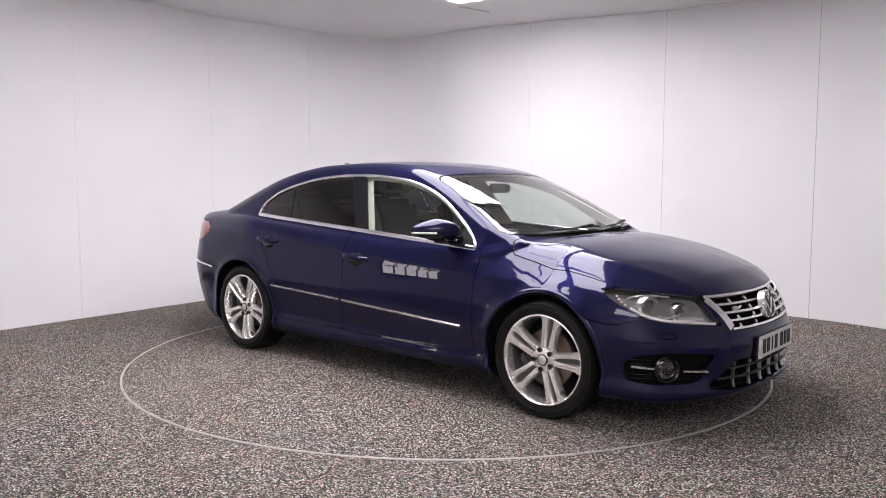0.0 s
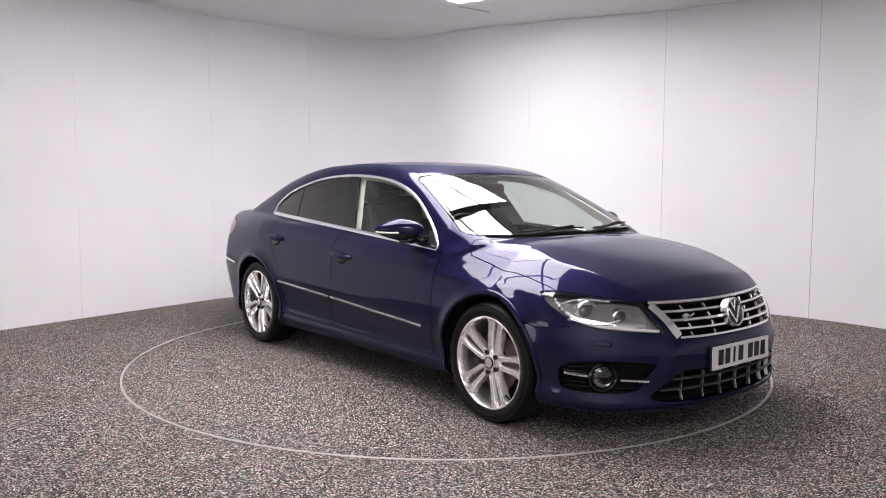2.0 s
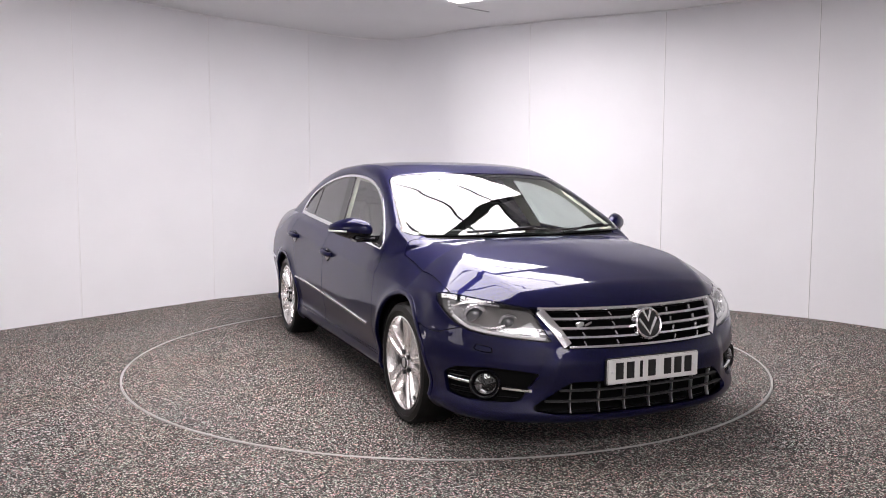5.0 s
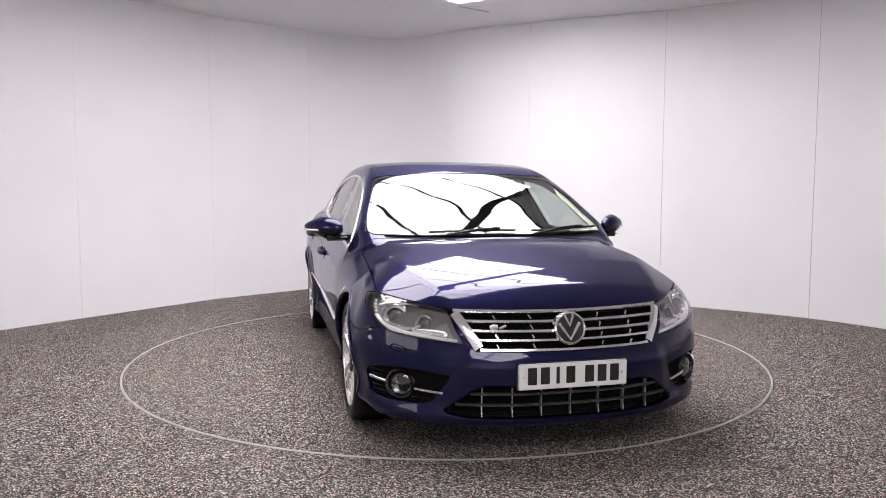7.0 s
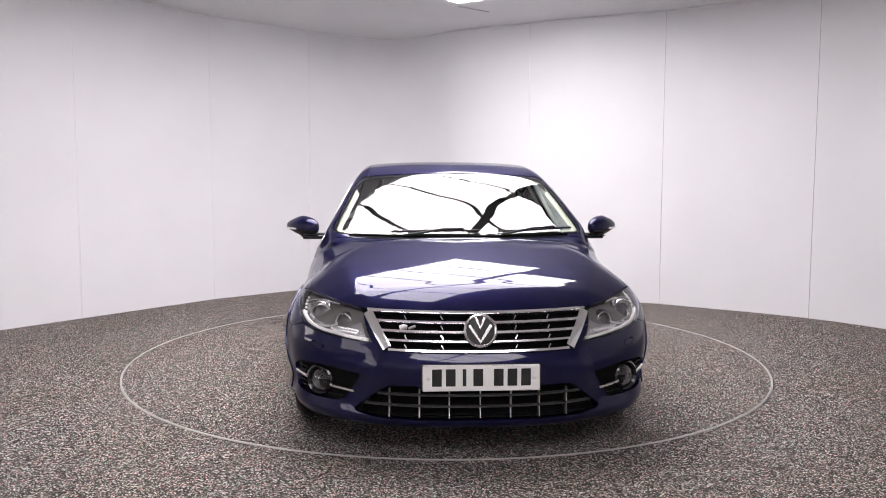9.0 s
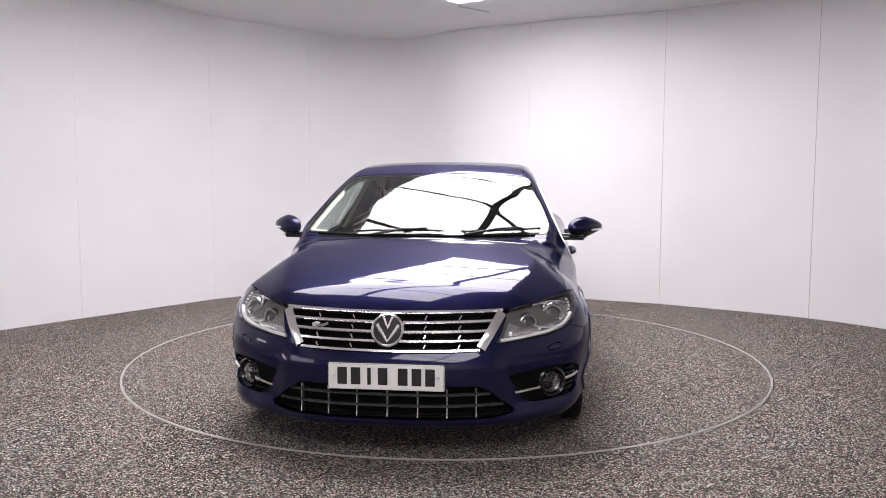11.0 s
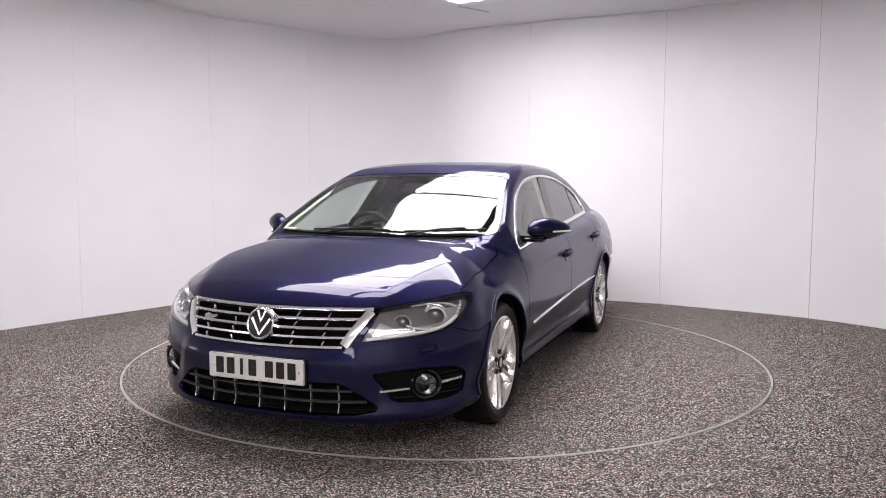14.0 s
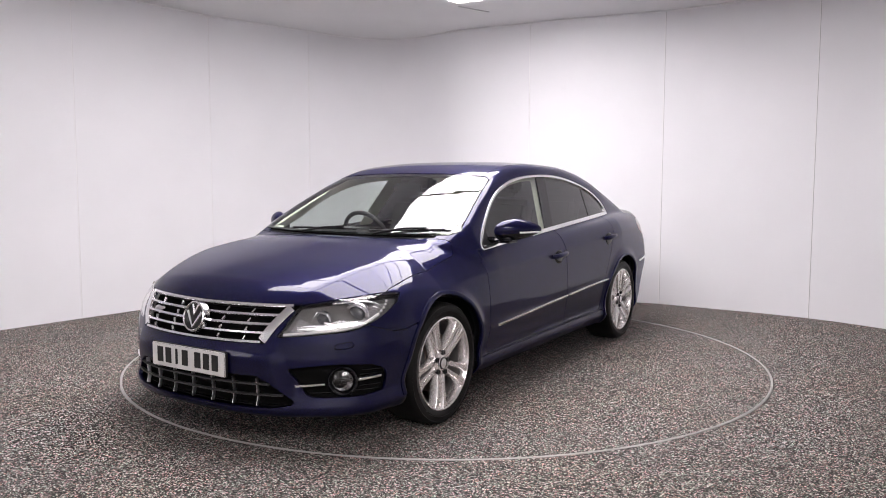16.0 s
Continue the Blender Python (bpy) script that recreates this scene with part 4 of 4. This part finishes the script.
# dark inner shell behind the gaps
inner_low = keep(WHOLE, np.maximum(WHOLE.V[:, 2] - 0.93, -99))
part("underbody", panel_mesh("underbody", inner_low, BLACK, 0, 0, 0.055), None, car, "black underbody")
for cx in (WHEEL_F, WHEEL_R):
    for sd in (1, -1):
        bm = bmesh.new()
        prof = [(0.395, 0.86), (0.395, 0.55), (0.0005, 0.55)]
        bm = lathe(bm, prof, 48)
        o = part("arch_liner", bm, BLACK, car, "black wheel arch liner")
        o.matrix_basis = pose(cx, 0, WHEEL_Z, 0, 0, 0) if sd > 0 else Matrix.Translation((cx, 0, WHEEL_Z)) @ pose(0, 0, 0, 0, 0, 180)
        kill = bmesh.new()
        kill.from_mesh(o.data)
        bmesh.ops.delete(kill, geom=[v for v in kill.verts if v.co.z < -0.16], context="VERTS")
        kill.to_mesh(o.data)
        kill.free()

# ---- interior ----
x, y, z = WHOLE.V.T
pillar = np.maximum(b_front(x, z) - 0.055, -b_rear(x, z))
hole = np.minimum(np.minimum(np.maximum(np.maximum(sdf(DLO, x, z) + 0.03 * np.clip((z - 0.97) / 0.06, 0, 1), 0.35 - y), -pillar), np.maximum(sdf(SCREEN, y, z) + 0.05 * np.clip((1.27 - z) / 0.05, 0, 1), 0.1 - x)), np.maximum(sdf(BACKLIGHT, y, z), x + 0.7))
lining = keep(WHOLE, np.maximum(np.maximum(0.95 - z, 0.012 - hole), np.maximum(x - 1.0, -1.9 - x)))
part("lining", panel_mesh("lining", lining, CREAM, 0, 0, 0.03), None, car, "cream roof lining and pillar trim")
bm = box(bmesh.new(), 0.76, 0, 0.84, 0.46, 1.3, 0.17, 0.06, None, 4)
part("dashboard", bm, GREY_TRIM, car, "dark grey dashboard")
bm = box(bmesh.new(), 0.64, -0.36, 0.94, 0.2, 0.36, 0.06, 0.028, None, 4)
part("instrument_hood", bm, GREY_TRIM, car, "dark instrument hood")
bm = bmesh.new()
N_ = 40
rings = []
for i in range(N_):
    a = 2 * math.pi * i / N_
    rings.append([bm.verts.new(((0.18 + 0.016 * math.cos(b)) * math.cos(a), (0.18 + 0.016 * math.cos(b)) * math.sin(a), 0.016 * math.sin(b))) for b in [2 * math.pi * j / 10 for j in range(10)]])
for i in range(N_):
    for j in range(10):
        bm.faces.new((rings[i][j], rings[(i + 1) % N_][j], rings[(i + 1) % N_][(j + 1) % 10], rings[i][(j + 1) % 10]))
box(bm, 0, 0, 0.01, 0.14, 0.32, 0.02, 0.008)
box(bm, 0, 0, 0.015, 0.12, 0.12, 0.05, 0.02)
bmesh.ops.recalc_face_normals(bm, faces=bm.faces)
o = part("steering_wheel", bm, BLACK, car, "black steering wheel")
o.matrix_basis = Matrix.Translation((0.43, -0.34, 0.90)) @ pose(0, 0, 0, 0, -65, 0)


def seat(x, y):
    holder = part("seat", box(bmesh.new(), x + 0.1, y, 0.52, 0.52, 0.5, 0.16, 0.06, None, 3), SEAT_MAT, car, "dark leather seat")
    back = box(bmesh.new(), 0, 0, 0.32, 0.14, 0.48, 0.62, 0.06, None, 3)
    bmesh.ops.transform(back, matrix=Matrix.Translation((x - 0.16, y, 0.55)) @ pose(0, 0, 0, 0, -18, 0), verts=back.verts)
    part("seat_back", back, SEAT_MAT, holder)
    head = box(bmesh.new(), 0, 0, 0.73, 0.1, 0.26, 0.17, 0.045, None, 3)
    bmesh.ops.transform(head, matrix=Matrix.Translation((x - 0.16, y, 0.55)) @ pose(0, 0, 0, 0, -16, 0), verts=head.verts)
    part("headrest", head, SEAT_MAT, holder, "dark headrest")


for x, y in ((0.05, 0.37), (0.05, -0.37), (-0.85, 0.35), (-0.85, -0.35)):
    seat(x, y)
bm = box(bmesh.new(), 0.40, 0.0, 1.235, 0.03, 0.24, 0.065, 0.014)
part("rear_view_mirror", bm, BLACK, car, "black interior mirror")

# ---- mirrors, wipers, aerial ----
for sd in (1, -1):
    bm = bmesh.new()
    bmesh.ops.create_uvsphere(bm, u_segments=32, v_segments=20, radius=1.0)
    for v in bm.verts:
        x, y, z = v.co
        z = math.copysign(abs(z) ** 0.85, z)
        x = x if x > 0 else x * 0.55
        zz = z * (0.068 if z > 0 else 0.062)
        taper = 1.0 - 0.42 * max(0, y)
        v.co = (0.648 + x * 0.085 - 0.085 * y, 0.965 + y * 0.112, 0.995 + zz * taper + 0.004 * y)
    body = bm.copy()
    for b, top in ((bm, True), (body, False)):
        bmesh.ops.bisect_plane(b, geom=b.verts[:] + b.edges[:] + b.faces[:], plane_co=(0.65, 0.96, 0.985), plane_no=(0.12, 0, 1 if top else 1), clear_inner=top, clear_outer=not top)
        if sd < 0:
            bmesh.ops.scale(b, vec=(1, -1, 1), verts=b.verts)
            bmesh.ops.reverse_faces(b, faces=b.faces)
    mi = part("door_mirror", bm, PAINT, car, "dark blue mirror housing")
    part("mirror_base", body, GLOSS_BLACK, mi, "gloss black lower mirror shell")
    arm = box(bmesh.new(), 0.685, sd * 0.875, 0.937, 0.13, 0.19, 0.036, 0.016, None, 3)
    part("mirror_arm", arm, GLOSS_BLACK, mi, "black mirror arm")
    ind = [(0.648 + 0.086 * math.cos(a) - 0.085 * math.sin(a), sd * (0.965 + 0.111 * math.sin(a)), 0.983) for a in np.linspace(0.35, 1.5, 12)]
    part("indicator", tube(bmesh.new(), ind, 0.0055, 8), LED_MAT, mi, "pale indicator strip")
    sail = [(0.852, 0.9), (0.79, 0.96), (0.74, 1.0), (0.70, 0.905)]
    piece = inner(dlo, lambda x, y, z: np.maximum(sdf(sail, x, z), sdf(DLO, x, z) + 0.008))
    part("mirror_sail", panel_mesh("mirror_sail", piece, BLACK, sd, 0.01, 0.001), None, car, "black mirror triangle")


def on_screen(pts, lift):
    out = []
    for y, z in pts:
        x = skin_x(abs(y), z, 0.2, 1.35)
        p = np.array([x, abs(y), z])
        n = normal_at(p)
        p = p + n * lift
        out.append((p[0], p[1] * (1 if y >= 0 else -1), p[2]))
    return out


for pts, pivot in (([(-0.40, 0.977), (-0.2, 0.981), (0.0, 0.983), (0.12, 0.982)], (-0.02, 0.975)), ([(0.22, 0.978), (0.42, 0.984), (0.55, 0.989), (0.68, 0.994)], (0.52, 0.975))):
    w = part("wiper", tube(bmesh.new(), on_screen(along(pts, 15), 0.014), 0.006, 8), BLACK, car, "black wiper at the foot of the windscreen")
    tip = on_screen([pts[2]], 0.026)[0]
    part("wiper_arm", tube(bmesh.new(), [tip, ((tip[0] + 1.13) / 2, (tip[1] + pivot[0] - 0.2) / 2, tip[2] - 0.004), (1.13, pivot[0] - 0.28, 0.972)], [0.005, 0.006, 0.008], 8), BLACK, w)
    part("wiper_clip", box(bmesh.new(), tip[0], tip[1], tip[2], 0.024, 0.05, 0.014, 0.004), BLACK, w)
bm = bmesh.new()
box(bm, -1.16, 0, 1.392, 0.07, 0.022, 0.07, 0.01)
part("aerial", bm, GLOSS_BLACK, car, "small black roof aerial")


# ---- wheels ----
def build_wheel():
    w = new("wheel")
    # tyre: outer face towards +y
    prof = [(0.247, -0.2), (0.25, -0.215), (0.29, -0.225), (0.315, -0.21), (0.3225, -0.185), (0.3235, -0.11), (0.3225, -0.035), (0.318, -0.012), (0.309, -0.002), (0.3065, 0.0022), (0.304, 0.0005), (0.29, 0.0045), (0.281, 0.0055), (0.2795, 0.0035), (0.277, 0.0052), (0.262, 0.002), (0.249, -0.006), (0.245, -0.02)]
    part("tyre", lathe(bmesh.new(), prof, 96), RUBBER, w, "black low-profile tyre")
    # inner part of the silver rim, with its shade painted in as dark grey
    part("barrel", lathe(bmesh.new(), [(0.232, -0.19), (0.222, -0.12), (0.2255, -0.058)], 96), BARREL, w, "alloy wheel barrel, darkened to stand for the shade inside")
    prof = [(0.2255, -0.058), (0.226, -0.05), (0.232, -0.022), (0.236, -0.006), (0.242, 0.001), (0.2485, 0.0), (0.2495, -0.01)]
    rim = part("rim", lathe(bmesh.new(), prof, 96), ALLOY, w, "silver alloy rim")
    part("rim_back", lathe(bmesh.new(), [(0.232, -0.19), (0.12, -0.175), (0.0005, -0.17)], 48), BLACK, w, "dark inside of the wheel")
    for k in range(5):
        bm = bmesh.new()
        for sg in (1, -1):
            # one bar of the double spoke, from hub to rim
            secs = []
            for r, c, hw, y in ((0.03, 0.017, 0.0145, -0.024), (0.062, 0.0195, 0.0165, -0.021), (0.085, 0.0215, 0.016, -0.017), (0.12, 0.025, 0.0155, -0.012), (0.165, 0.0292, 0.0158, -0.007), (0.2, 0.033, 0.0175, -0.004), (0.22, 0.037, 0.0225, -0.002), (0.238, 0.040, 0.029, -0.001)):
                a, b = c - hw, c + hw
                prof = ((a, y - 0.032), (a + 0.0015, y - 0.012), (a + 0.008, y), (b - 0.004, y), (b - 0.001, y - 0.005), (b + 0.004, y - 0.045))
                secs.append([bm.verts.new((sg * u, v, r)) for u, v in prof])
            for p, q in zip(secs, secs[1:]):
                for i in range(6):
                    bm.faces.new((p[i], p[(i + 1) % 6], q[(i + 1) % 6], q[i]))
            bm.faces.new(secs[0])
            bm.faces.new(secs[-1][::-1])
        bmesh.ops.recalc_face_normals(bm, faces=bm.faces)
        bmesh.ops.transform(bm, matrix=Matrix.Rotation(radians(72 * k + 18), 4, "Y"), verts=bm.verts)
        spoke = part("spoke", bm, ALLOY, w, "silver double spoke")
        # dark floor of the groove between the two bars, shade put in by colour
        groove = bmesh.new()
        floor = [[groove.verts.new((u * 0.022, -0.040 + 0.03 * (r - 0.03) - 0.012 * up, r)) for u, up in ((-1, 1), (-1, 0), (1, 0), (1, 1))] for r in (0.06, 0.12, 0.18, 0.234)]
        for p, q in zip(floor, floor[1:]):
            for a, b in ((0, 1), (1, 2), (2, 3)):
                groove.faces.new((p[a], p[b], q[b], q[a]))
        bmesh.ops.recalc_face_normals(groove, faces=groove.faces)
        bmesh.ops.transform(groove, matrix=Matrix.Rotation(radians(72 * k + 18), 4, "Y"), verts=groove.verts)
        part("groove", groove, GROOVE, spoke, "groove of the double spoke, its shade painted dark grey")
        bm = lathe(bmesh.new(), [(0.0003, -0.006), (0.008, -0.006), (0.0125, -0.003), (0.0135, -0.006), (0.0135, -0.03)], 14)
        a = radians(72 * k + 54)
        bmesh.ops.translate(bm, vec=(0.056 * math.sin(a), -0.008, 0.056 * math.cos(a)), verts=bm.verts)
        part("bolt", bm, BLACK, w, "dark wheel bolt")
    part("hub", lathe(bmesh.new(), [(0.074, -0.07), (0.073, -0.03), (0.066, -0.021), (0.034, -0.017)], 40), ALLOY, w)
    cap = part("hub_cap", lathe(bmesh.new(), [(0.0003, -0.006), (0.02, -0.007), (0.031, -0.01), (0.034, -0.018)], 32), SATIN, w, "silver hub cap with a dark ring")
    part("cap_ring", lathe(bmesh.new(), [(0.026, -0.008), (0.029, -0.006), (0.032, -0.009), (0.033, -0.016)], 32), INK, w)
    valve = tube(bmesh.new(), [(0.0, -0.03, -0.228), (0.0, -0.018, -0.205), (0.0, -0.014, -0.196)], [0.006, 0.005, 0.0055], 10)
    part("valve", valve, BLACK, w, "black tyre valve")
    part("brake_disc", lathe(bmesh.new(), [(0.08, -0.075), (0.156, -0.075), (0.158, -0.08), (0.158, -0.1)], 56), DISC_MAT, w, "brown-grey steel brake disc")
    part("caliper", box(bmesh.new(), 0.125, -0.085, 0.03, 0.06, 0.07, 0.16, 0.015), GREY_TRIM, w)
    return w


wheel = build_wheel()
wheel.parent = car
tagged(wheel, "five double-spoke silver alloy wheel")
spots = [(WHEEL_F, 1), (WHEEL_F, -1), (WHEEL_R, 1), (WHEEL_R, -1)]
for i, (cx, sd) in enumerate(spots):
    spin = (10, 40, 62, 24)[i]
    m = Matrix.Translation((cx, sd * 0.902, WHEEL_Z)) @ (pose(0, 0, 0) if sd > 0 else pose(0, 0, 0, 0, 0, 180)) @ pose(0, 0, 0, 0, spin, 0)
    if i == 0:
        wheel.matrix_basis = m
    else:
        copy_thing(wheel, m)


def motions():
    """The car turns with the turntable, clockwise from above."""
    rows = []
    for i in range(17):
        a = radians(-40.475 - 5.0565 * i - 0.00316 * i * i)
        x, y = 0.0863, 0.0012
        rows.append((float(i), pose(x * math.cos(a) - y * math.sin(a), x * math.sin(a) + y * math.cos(a), 0, 0, 0, math.degrees(a))))
    walk(car, rows)
    walk(turntable, [(t, pose(0, 0, 0, 0, 0, -40.475 - 5.0565 * t - 0.00316 * t * t)) for t in (0.0, 4.0, 8.0, 12.0, 16.0)])


motions()
